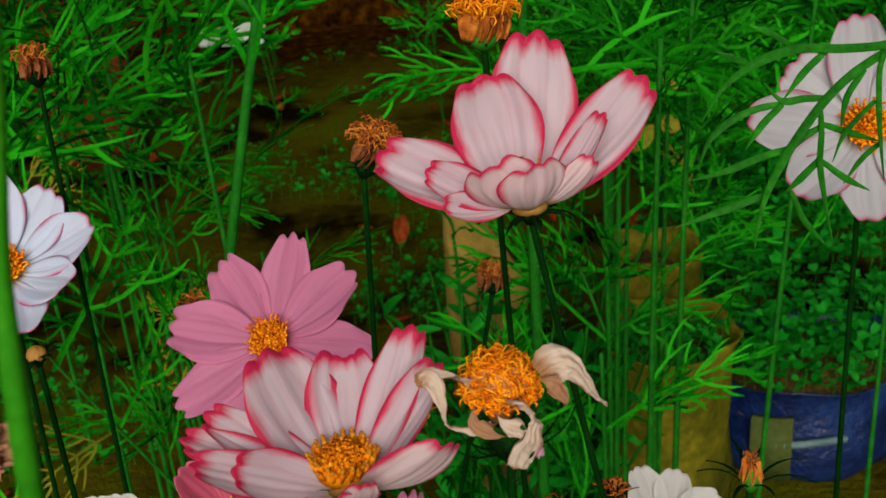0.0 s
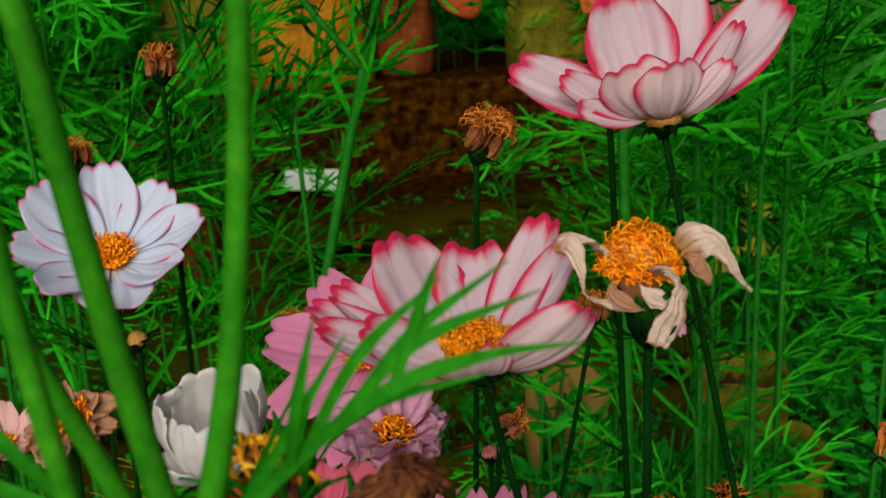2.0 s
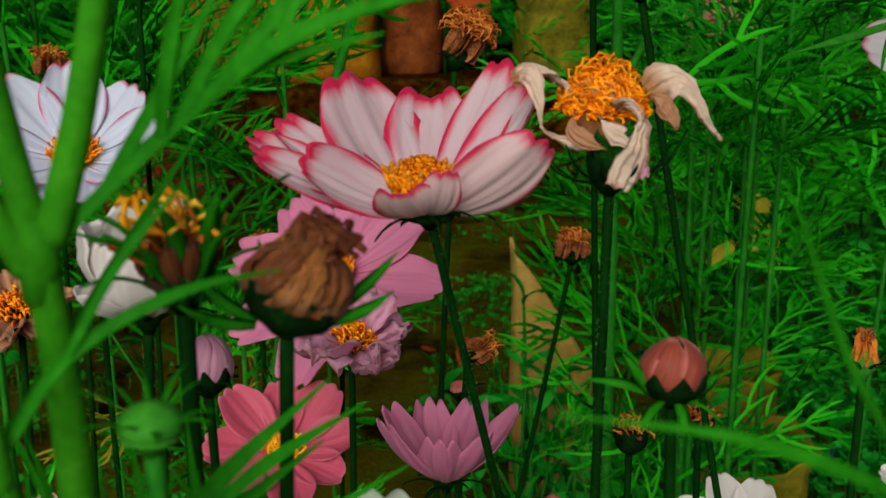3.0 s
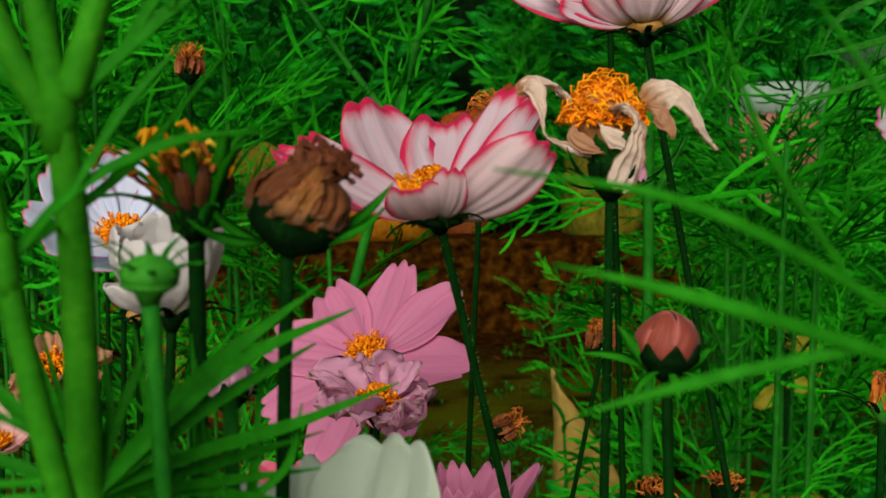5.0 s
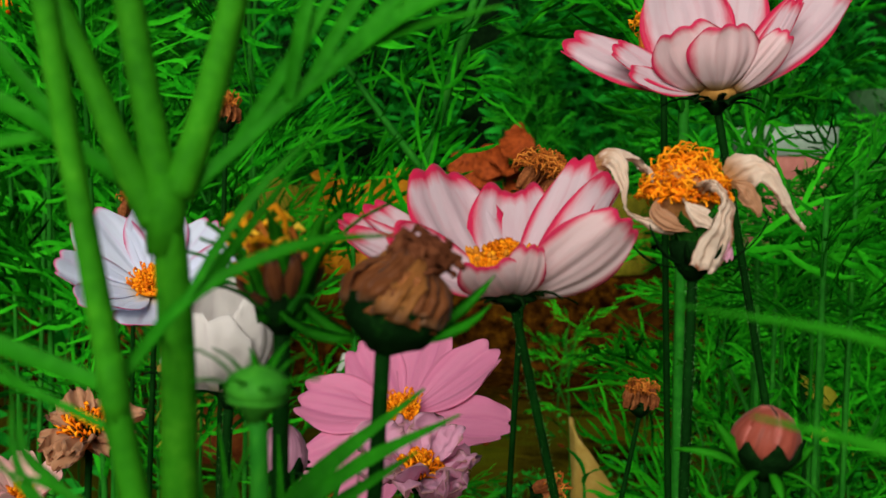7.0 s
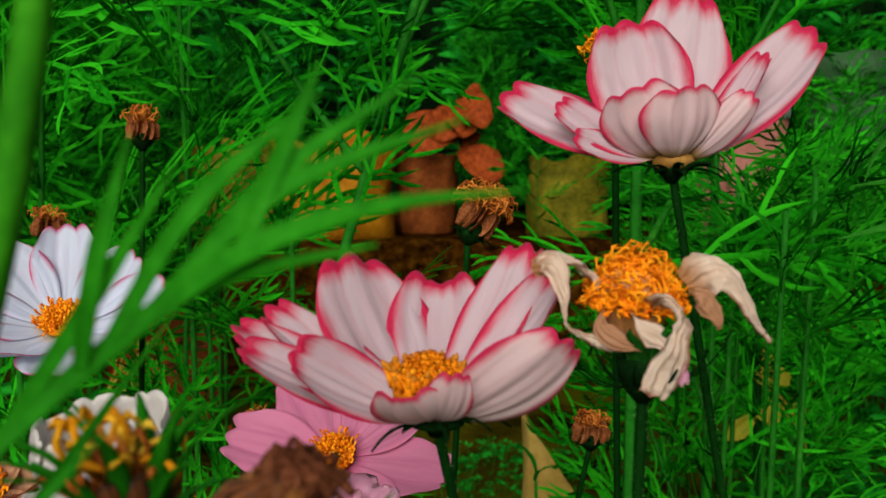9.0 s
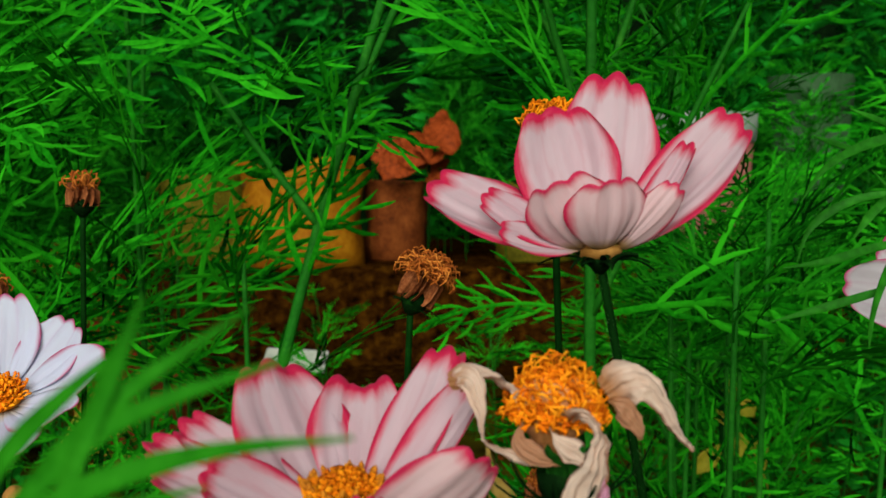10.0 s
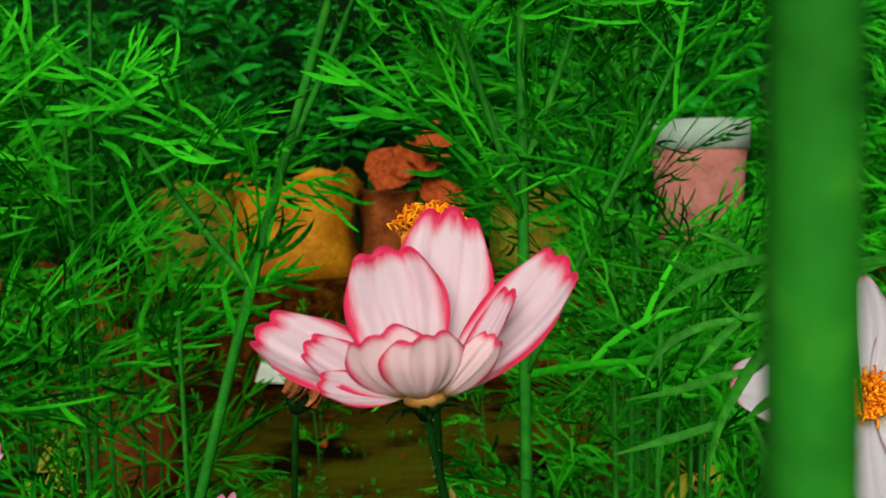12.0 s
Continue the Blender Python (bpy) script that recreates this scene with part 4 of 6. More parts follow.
weeds("clover_weeds", clover_patch(), "round-leaved weeds crowding round the blue bag", CLOVER, 33)
weeds("clover_weeds", [(0.318 + 0.065 * math.cos(i * 2.4) * math.sqrt(i / 160), 0.72 + 0.065 * math.sin(i * 2.4) * math.sqrt(i / 160), 0.205 + 0.04 * ((i * 7) % 10) / 10, 0.006 + 0.006 * ((i * 3) % 7) / 7) for i in range(160)], "small weeds in the tan bag", CLOVER, 34)
for x, y, r, h, m, lab, sd in (
    (-0.20, 4.10, 0.25, 0.42, BAGBROWN, "orange-brown plastic grow bag with a folded top on the bank", 54), (0.20, 4.26, 0.13, 0.34, BAGRED, "red-brown plastic grow bag on the bank", 55),
    (-0.62, 4.27, 0.22, 0.38, BAGTAN, "dull tan plastic grow bag on the bank", 56), (-0.54, 2.45, 0.115, 0.24, BAGRED, "red-brown plastic bag standing on the soil", 57),
    (-0.75, 3.2, 0.13, 0.28, BAGRED, "red-brown plastic grow bag behind leaves", 58), (0.80, 4.20, 0.17, 0.34, BAGTAN, "dull tan plastic grow bag on the bank", 59),
):
    bag("grow_bag", x, y, r, h, m, SOIL, lab, sd, 0.8)


def planter(x, y, r, h, body, rim, label):
    z0 = height(x, y)
    root = thing("planter", (x, y, z0), label, "plant pot", "planters on the bank")
    part("pot_body", mesh("pot_body", *lathe_data([(r * 0.72, 0), (r * 0.78, 0.02), (r * 0.98, h * 0.8), (r * 0.92, h * 0.8), (r * 0.7, h * 0.3)], sides=36), body), root)
    part("rim", mesh("rim", *lathe_data([(r * 0.97, h * 0.80), (r * 1.03, h * 0.81), (r * 1.05, h), (r * 0.97, h), (r * 0.93, h * 0.9), (0.01, h * 0.9)], sides=36), rim), root, "pale grey-green rim")
    return root


planter(1.50, 4.05, 0.20, 0.62, POTPINK, POTGREY, "dusty pink planter with a pale grey-green rim on the bank")
planter(1.98, 4.10, 0.17, 0.78, POTDULL, POTDULL, "mossy grey planter half hidden by foliage")


def board(x, y, rz):
    ob = new("board", mesh("board", *block(-0.115, 0.115, -0.06, 0.06, 0.0, 0.012), LABELW, smooth=False))
    ob.matrix_world = pose(x, y, height(x, y) + 0.045, 28, 3, rz)
    bev = ob.modifiers.new("bevel", "BEVEL")
    bev.width, bev.segments = 0.004, 2
    return tagged(ob, "white plastic board lying on the soil", "board")


board(-0.21, 3.60, -8)


def dry_leaf(x, y, z, size, seed, tilt):
    rng = np.random.default_rng(seed)
    v, f, uv = petal_data((0, 0, 0), (size, 0, size * 0.15), size * 0.5, (0, 0, 1), rng, 0.2, 0.5, 0.02, 9, 7, 0.08, 0.0004)
    ob = new("fallen_leaf", mesh("fallen_leaf", v, f, DRYLEAF, uv))
    ob.matrix_world = pose(x, y, z, *tilt)
    return tagged(ob, "curled red-brown dead leaf lying on the soil", "leaf", "fallen leaves")


rng0 = np.random.default_rng(61)
for i in range(26):
    x, y = rng0.uniform(-0.5, 0.6), rng0.uniform(0.9, 3.3)
    dry_leaf(x, y, height(x, y) + 0.012, rng0.uniform(0.025, 0.06), 62 + i, (rng0.uniform(-20, 20), rng0.uniform(-25, 5), rng0.uniform(0, 360)))
dry_leaf(0.118, 1.55, height(0.118, 1.55) + 0.02, 0.06, 95, (10, -60, 70))


def wilted_plant(x, y, seed, k=1.0, mat=DRYLEAF, count=9, label="wilted plant with large red-brown leaves on the bank", leaf=1.0):
    rng = np.random.default_rng(seed)
    z0 = height(x, y)
    root = thing("wilted_plant", (x, y, z0), label, "plant")
    add_stem(root, [(0, 0, 0), (0.01 * k, 0, 0.3 * k), (0.0, 0.0, 0.62 * k)], 0.005 * k, DARKSTEM)
    for i in range(count):
        a, z = rng.uniform(0, 6.28), rng.uniform(0.36, 0.62) * k
        d = np.array((math.cos(a), 0.35 * math.sin(a) - 0.15, rng.uniform(-1.0, 0.25)))
        v, f, uv = petal_data((0, 0, z), np.array((0, 0, z)) + d * rng.uniform(0.13, 0.20) * k * leaf, 0.11 * k * leaf, (0.1, -1, 0.3), rng, -0.2, 0.4, 0.02, 9, 7, 0.06, 0.0006)
        part("leaf", mesh("leaf", v, f, mat, uv), root)
    return root


foliage("shrub_foliage", scatter(9, -0.75, 0.5, 5.3, 6.0, lambda x, y: True, (1.0, 1.7), 0.5, 2.2, 47), "broad-leaved shrubs against the wall", 48, BROAD_LEAVES, BROAD)
wilted_plant(0.33, 4.16, 75, 1.0, DRYLEAF, 9, leaf=1.35)
wilted_plant(-0.63, 2.38, 72, 0.55, DRYLEAF, 12, "wilted plant with small red-brown leaves on the soil")
wilted_plant(-0.80, 2.9, 73, 0.8, DRYLEAF, 11, "wilted plant with red-brown leaves among green stems")
wilted_plant(0.405, 0.98, 74, 0.80, YLEAF, 4, "withered plant with crumpled yellow leaves", 0.26)


# ---- the flowers ----
def picotee_flower(base, label, petals, disc, foot, seed, low=0.40, near=0.78):
    """A cupped flower. petals: tip in millimetres from the base, width, the way its width runs, then bend, cup, notch and outward curl."""
    rng = np.random.default_rng(seed)
    root = thing("cosmos_flower", (base[0], base[1], 0), label, "flower", "cosmos flowers")
    b = np.array((0, 0, base[2]))
    dx, dy, dz, dr, dome = (q * MM for q in disc)
    centre = np.array((dx, dy, dz))
    ax = unit((0, -0.06, 1))
    cup_r = 1.4 * MM if low < 0.3 else 1.0 * MM
    for tip, width, way, bend, cup, notch, curl in petals:
        t = np.array(tip) * MM
        away = unit(t - ax * (t @ ax))
        v, f, uv = petal_data(b + centre * low + away * dr * near, b + t, width * MM, 0.6 * ax - away, rng, bend, cup, 0.05, 21, 25, side=way, notch=notch, curl=curl, narrow=0.22)
        part("petal", mesh("petal", v, f, PICOTEE, uv, under=OUTER), root)
    far = np.linalg.norm(centre)
    part("receptacle", mesh("receptacle", *lathe_data([(1.5 * MM, -0.4 * MM), (0.50 * dr, -0.2 * MM), (0.74 * dr, 0.10 * far), (0.84 * dr, 0.26 * far), (0.78 * dr, 0.40 * far), (0.5 * dr, 0.44 * far)], unit(centre), b, 18), RECEPT), root)
    dome_skin = lathe_data([(dr * 0.98, -0.3 * dome), (dr * 0.96, 0.15 * dome), (dr * 0.75, 0.5 * dome), (dr * 0.4, 0.82 * dome), (dr * 0.05, 0.95 * dome)], ax, centre + b, 16)
    disc_ob = part("disc", mesh("disc", *joined([dome_skin, floret_data(centre + b, ax, dr * 0.86, dome, 150, 1.5 * MM, 0.62 * MM, rng, 0.1, 0.6)]), GOLD), root, "orange-yellow disc of small florets")
    ring = part("anther_ring", mesh("anther_ring", *ring_florets(centre + b, ax, dr, dome, np.random.default_rng(seed + 9)), GOLD), disc_ob, "ring of taller golden florets")
    ring["kind"] = "stuff"
    tips = part("anther_fringe", mesh("anther_fringe", *ring_florets(centre + b, ax, dr, dome, np.random.default_rng(seed + 9), True), ANTHER), disc_ob, "dark brown anther tips")
    tips["kind"] = "stuff"
    add_sepals(root, b + np.array((0, 0, -0.0005)), ax, 8, 2.2 * MM, 11 * MM, 1.9 * MM, rng, 0.05)
    add_sepals(root, b + np.array((0, 0, -0.001)), ax, 8, 2.6 * MM, 6 * MM, 3.2 * MM, rng, 0.25)
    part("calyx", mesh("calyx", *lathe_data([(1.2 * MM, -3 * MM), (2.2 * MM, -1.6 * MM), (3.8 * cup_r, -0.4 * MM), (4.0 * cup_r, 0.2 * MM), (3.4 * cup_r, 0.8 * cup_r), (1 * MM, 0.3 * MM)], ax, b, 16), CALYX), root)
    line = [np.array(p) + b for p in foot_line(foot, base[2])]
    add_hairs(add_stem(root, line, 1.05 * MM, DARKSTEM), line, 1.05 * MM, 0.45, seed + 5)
    return root


def ring_florets(at, axis, radius, dome, rng, tips=False):
    """Taller tubes in two uneven rings round the edge of a disc, or their dark tips alone."""
    m, out = frame_of(axis), []
    for i in range(40):
        a = 2 * math.pi * (i + rng.uniform(-0.35, 0.35)) / 40
        r = radius * (1.0 if i % 2 else 0.84)
        lean = unit((0.35 * math.cos(a), 0.35 * math.sin(a), 1.0) + 0.12 * rng.normal(0, 1, 3))
        foot = m @ np.array((r * math.cos(a), r * math.sin(a), 0.1 * dome)) + at
        tall = rng.uniform(2.6, 4.4) * MM
        way = m @ lean
        if tips:
            out.append(tube_data(np.array([foot + way * tall * q for q in (0.82, 1.0, 1.22)]), [0.50 * MM, 0.62 * MM, 0.12 * MM], 6))
        else:
            out.append(tube_data(np.array([foot + way * tall * q for q in (-0.1, 0.3, 0.6, 0.86)]), [0.45 * MM, 0.62 * MM, 0.72 * MM, 0.55 * MM], 6))
    return joined(out)


picotee_flower((0.0, 0.0, 0.6985), "white cosmos flower with crimson-edged cupped petals, in full bloom",
               [((-8, 14, 36), 25, (1, -0.28, -0.12), 0.17, 0.2, 0, 0), ((9, 21, 44.5), 25, (1, -0.15, -0.12), 0.15, 0.22, 0, 0), ((34, 2, 33), 19, (0.42, -0.68, -0.6), 0.10, 0.2, 0, 0),
                ((-38, 14, 18), 21, (0.5, 0.65, 0.5), 0.10, 0.22, 0, 0), ((-27, 3, 15), 13, (-0.5, 0.5, 0.75), 0.12, 0.25, 0, 0), ((-24, -4, 7), 9, (-0.4, 0.5, 0.75), 0.14, 0.3, 0, 0),
                ((-12, -8, 19), 20, (0.75, -0.35, 0.55), 0.24, 0.3, 0, 0.12), ((-1, -12, 19), 20, (1, 0.05, 0.22), 0.26, 0.25, 0, 0.1), ((20, -4, 27), 9, (0.35, -0.8, -0.3), 0.12, 0.3, 0, 0), ((15, -10, 17.5), 9, (0.8, 0.1, -0.6), 0.16, 0.25, 0, 0)],
               (0, 1, 8, 6.2, 4), (0.14, 0.03), 101)
picotee_flower((-0.0574, -0.045, 0.6517), "white cosmos flower with crimson-edged petals and a golden centre",
               [((-17, 24, 29), 25, (1, 0.2, -0.3), 0.14, 0.2, 0, 0), ((2.5, 26, 26), 21, (1, -0.12, 0.05), 0.10, 0.15, 0.09, 0), ((20.5, 20, 32), 15, (0.85, -0.5, 0.1), 0.10, 0.25, 0, 0), ((25, 8, 27), 13, (0.55, -0.8, -0.1), 0.12, 0.45, 0, 0),
                ((23, -12, 18), 17, (-0.35, -0.4, 0.85), 0.20, 0.2, 0, 0), ((2.5, -14.5, 12.5), 9, (0.9, 0.1, -0.3), 0.30, 0.2, 0, 0), ((-7, -13, 8.8), 16, (1, -0.12, 0.12), 0.28, 0.15, 0.05, 0.0),
                ((-33, 14, 20), 13, (0.35, 0.7, 0.5), 0.10, 0.25, 0, 0), ((-39, 9, 17), 12, (0.3, 0.75, 0.5), 0.12, 0.25, 0, 0), ((-37, 2, 14), 12, (0.25, 0.8, 0.55), 0.14, 0.25, 0, 0), ((-27, -3, 14), 14, (0.4, 0.65, 0.5), 0.14, 0.25, 0, 0)],
               (-1.5, 3, 6.0, 7.0, 5.5), (0.15, 0.04), 102, 0.16, 0.42)


def limp_petal(points, widths, rng, face, crumple=0.08, roll=0.5):
    """A dead petal hanging along a bent line, rolled in at its sides and wrinkled lengthways."""
    line = curve_points(points, 8, True)
    n, cols = len(line), 19
    w = np.interp(np.linspace(0, 1, n), np.linspace(0, 1, len(widths)), widths)
    way = np.gradient(line, axis=0)
    side = np.cross(way, face)
    side /= np.linalg.norm(side, axis=1)[:, None] + 1e-12
    out = np.cross(side, way)
    out /= np.linalg.norm(out, axis=1)[:, None] + 1e-12
    ph = rng.uniform(0, 6.28)
    top, uv = [], []
    for i in range(n):
        s = i / (n - 1)
        for k in range(cols):
            u = -1 + 2 * k / (cols - 1)
            a = roll * u * (0.7 + 0.6 * math.sin(5 * s + ph))
            p = line[i] + side[i] * 0.5 * w[i] * math.sin(a) / max(0.2, roll) + out[i] * w[i] * (0.5 * (math.cos(a) - 1) / max(0.2, roll) + 0.07 * math.cos(3.5 * math.pi * u + ph + 4 * s) + 0.035 * math.cos(9 * math.pi * u + 2 * ph - 5 * s))
            q = Vector(p * 260 + ph * 5)
            p = p + np.array(noise.noise_vector(q)) * crumple * w[i] + np.array(noise.noise_vector(q * 2.8)) * crumple * 0.8 * w[i] + np.array(noise.noise_vector(q * 6)) * crumple * 0.35 * w[i]
            if i == n - 1:
                p = p + way[i] * 0.9 * math.cos(2.5 * math.pi * u + ph)
            top.append(p), uv.append((0.5 + 0.5 * u, s))
    top, out = np.array(top), np.repeat(out, cols, axis=0)
    m = n * cols
    f = []
    for i in range(n - 1):
        for k in range(cols - 1):
            a, b, c, e = i * cols + k, i * cols + k + 1, (i + 1) * cols + k + 1, (i + 1) * cols + k
            f += [(a, b, c, e), (m + e, m + c, m + b, m + a)]
    return np.concatenate([top, top - out * 0.0002]), f, uv + uv


def spent_flower(base, foot):
    """A flower past its bloom: an orange dome with a few hanging, crumpled petals."""
    rng = np.random.default_rng(103)
    root = thing("spent_cosmos", (base[0], base[1], 0), "spent cosmos flower with orange dome and drooping crumpled petals", "flower", "cosmos flowers")
    b = np.array((0, 0, base[2]))
    c = b + np.array((-1, 4, 15.2)) * MM
    ax = unit((0.05, -0.05, 1))
    part("disc", mesh("disc", *lathe_data([(1.6 * MM, -13 * MM), (2.6 * MM, -9 * MM), (4.6 * MM, -4.5 * MM), (7.4 * MM, -0.5 * MM), (7.4 * MM, 3.5 * MM), (5.2 * MM, 6.5 * MM), (1 * MM, 8 * MM)], ax, c, 20), DISCSIDE), root, "salmon-tan faded underside")
    tuft = part("floret_tuft", mesh("floret_tuft", *floret_data(c - ax * 0.001, ax, 8.1 * MM, 7.5 * MM, 1150, 2.1 * MM, 0.27 * MM, rng, 1.2, 2.0), ORANGE), root, "dense curling orange florets")
    tuft["kind"] = "stuff"
    curls = part("curled_tuft", mesh("curled_tuft", *floret_data(c + ax * 0.0012, ax, 8.0 * MM, 7.3 * MM, 160, 2.5 * MM, 0.25 * MM, rng, 1.7, 1.8), GOLD), root, "golden curled floret tips")
    curls["kind"] = "stuff"
    for line, widths, face, roll, mat in (
        (((-6, 2, 16), (-11, 1, 21.5), (-16, 0, 24), (-20, 0, 22.5)), (4.5, 7, 5.5, 3.5), (0.3, -0.8, 0.6), 0.6, WITHER),
        (((-21, 1, 22), (-17.5, -1, 23), (-16, -3, 18), (-15, -3, 12), (-9, -3, 9), (-4, -2, 9)), (3, 5, 6, 6.5, 6, 4), (-0.3, -1, 0.2), 0.8, WITHER),
        (((0, -5, 16), (1.5, -8.5, 17.5), (4, -9.5, 13.5), (3.5, -9, 8), (1.5, -8, 2.5), (0.5, -7.5, -0.5)), (6, 9.5, 11, 8, 6.5, 5), (0.2, -1, 0.1), 0.7, WITHER),
        (((4, -6.5, 8), (5.5, -7, 5), (6, -7, 2)), (3.5, 4, 2.5), (0.3, -1, 0.1), 1.0, WITHER_PINK),
        (((-4, -4, 15), (-3, -7, 13), (0, -8, 11), (2, -8, 9)), (2, 4, 4.5, 2.5), (-0.1, -1, 0.3), 0.9, WITHER),
        (((8, 2, 19), (12, 1, 21.5), (16, 0, 21), (19, 0, 16), (21.5, 0, 11), (24, 0, 8.5)), (6.5, 7.5, 7, 6.5, 6, 4.5), (0.5, -0.75, 0.5), 0.7, WITHER),
        (((8, 0, 18), (11, -1, 17), (13, -1, 14), (14, -1, 11)), (4, 5, 4.5, 3), (0.3, -1, 0.2), 1.0, WITHER_TAN),
        (((-8, -1, 15), (-9, -4, 12), (-6, -5.5, 9.5), (-2, -5, 8)), (2.5, 3.5, 3.5, 2.5), (-0.4, -1, 0.3), 0.7, WITHER_TAN),
    ):
        v, f, uv = limp_petal([b + np.array(p) * MM for p in line], [1.05 * w * MM for w in widths], rng, face, 0.065, roll)
        part("petal", mesh("petal", v, f, mat, uv), root, "withered cream petal")
    for a, out, up, w in ((3.3, 15, 6, 1.5), (3.6, 12, 9, 1.7), (2.7, 13, 4, 1.5), (-0.15, 16, 11, 1.6), (0.3, 14, 5, 1.5), (-1.2, 10, 5, 1.8), (-2.0, 9, 6, 1.8), (1.4, 13, 5, 1.5)):
        ring = np.array((math.cos(a), math.sin(a), 0))
        tip = b + ring * out * MM + np.array((0, 0, up * MM))
        part("sepal", mesh("sepal", *sepal_data(b + ring * 1.6 * MM, tip, w * MM, -0.16), CALYX), root)
    for a in np.linspace(0.2, 6.48, 8, endpoint=False):
        ring = np.array((math.cos(a), math.sin(a), 0))
        part("bract", mesh("bract", *sepal_data(b + ring * 2.6 * MM, b + ring * 8.2 * MM + np.array((0, 0, 12 * MM)), 5.4 * MM, -0.14, (ring[0], ring[1], 0.4)), BRACT), root, "dark green upright bract")
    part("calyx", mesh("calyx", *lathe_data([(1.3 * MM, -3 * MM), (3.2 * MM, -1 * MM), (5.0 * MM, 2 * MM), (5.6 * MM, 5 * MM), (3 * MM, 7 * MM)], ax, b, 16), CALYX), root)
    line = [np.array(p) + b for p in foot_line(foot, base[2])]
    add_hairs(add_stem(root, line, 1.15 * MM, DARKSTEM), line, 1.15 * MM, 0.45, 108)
    return root


spent_flower((-0.0192, -0.0495, 0.659), (-0.008, 0.02))

PA = (-0.35, -0.62, 0.66)
cosmos((-0.0795, 0.182, 0.575), "pink cosmos flower with broad notched petals and orange centre", rosette(PA, 8, 53, 28, 6, 0.12, 0.07, 3, 4), PINK, tuple(np.array(unit(PA)) * 9) + (9, 3), (-0.02, 0.05), 104, axis=PA, bend=0.05, cup=0.18, teeth=0.08, florets=110)
WA = (0.06, -0.58, 0.81)
cosmos((-0.186, 0.172, 0.631), "white cosmos flower with thin red veins and orange centre", rosette(WA, 8, 39, 29, 12, 0.42, 0.1, 5, 4), VEINED, tuple(np.array(unit(WA)) * 8) + (8.5, 3), (-0.03, 0.03), 105, axis=WA, bend=0.14, cup=0.25, teeth=0.06)
RA = (-0.36, -0.78, 0.48)
cosmos((0.161, 0.106, 0.670), "white cosmos flower edged in pink behind a feathery leaf", rosette(RA, 8, 42, 25, 7, 0.28, 0.12, 6, 4), SHADEDWHITE, tuple(np.array(unit(RA)) * 9) + (8, 3), (0.04, 0.05), 106, axis=RA, bend=0.1, cup=0.25)
cosmos((-0.119, -0.043, 0.630), "white cosmos flower with closed crumpled cup of petals", [(-12, 3, 22, 20, 0.4, 0.5), (-5, -9, 19, 21, 0.45, 0.5), (8, -5, 24, 15, 0.4, 0.6), (9, 6, 26, 15, 0.35, 0.6), (-2, 10, 25, 20, 0.4, 0.5), (-14, -6, 8, 14, 0.25, 0.6)], WHITE, (0, 0, 5, 5, 3), (-0.04, 0.03), 107, bend=0.4, cup=0.6, crumple=0.05, florets=30)
cosmos((-0.0765, -0.124, 0.5930), "large white cosmos flower with yellow centre", [(-24, 12, 17, 25, 0.12), (-6, 22, 21, 18, 0.15), (9, 17, 26, 26, 0.15), (28, 3, 14, 15, 0.2), (21, -11, 8, 18, 0.2), (2, -21, 6, 18, 0.2), (-17, -17, 6, 18, 0.2), (-30, -5, 6, 18, 0.2)], GREENWHITE, (0, 2, 7, 8, 4.5), (0.03, 0.05), 108, disc_mats=(YELLOW, YELLOW), florets=90, teeth=0.08)
cosmos((-0.046, 0.052, 0.540), "small pink cosmos flower, its petals half open", rosette((0, 0.1, 1), 7, 24, 17, 0, 0.9, 0.12, 8, 4), PINK, (0, 0, 6, 5, 3), (0.03, 0.05), 109, bend=0.2, teeth=0.12, florets=40)
cosmos((-0.106, 0.134, 0.515), "coral red cosmos flower with yellow centre", rosette((0.1, -0.5, 0.8), 8, 32, 20, 10, 0.25, 0.12, 9, 3), CORAL, (1, -4, 6, 7, 3), (-0.03, 0.06), 110, axis=(0.1, -0.5, 0.8), disc_mats=(YELLOW, YELLOW), bend=0.1, florets=40)
for x, y, z, r, ax, sd, lab in ((0.098, 0.150, 0.454, 33, (-0.1, -0.45, 0.9), 11, "white cosmos flower with yellow centre low among the stems"), (0.106, 0.012, 0.543, 24, (-0.1, -0.3, 0.9), 12, "white cosmos flower low among the leaves")):
    cosmos((x, y, z), lab, rosette(ax, 8, r, r * 0.64, sd * 9, 0.2, 0.12, sd, 4), WHITE, tuple(np.array(unit(ax)) * 7) + (r * 0.2, 3), (0.03, 0.05), 100 + sd, axis=ax, disc_mats=(YELLOW, YELLOW), bend=0.1)
cosmos((-0.262, 0.225, 0.528), "small pale pink cosmos flower half open", rosette((0.1, -0.35, 0.9), 7, 19, 14, 0, 0.7, 0.12, 13, 3), PEACH, (0, -2, 5, 4.4, 2), (-0.03, 0.04), 113, axis=(0.1, -0.35, 0.9), bend=0.2, florets=30)
cosmos((-0.144, -0.052, 0.567), "blush pink cosmos flower, a narrow cup of petals", rosette((0, 0, 1), 8, 12, 11, 10, 1.6, 0.1, 14, 3), PEACH, (0, 0, 5, 4, 2), (-0.03, 0.04), 114, bend=0.35, cup=0.5, florets=20)


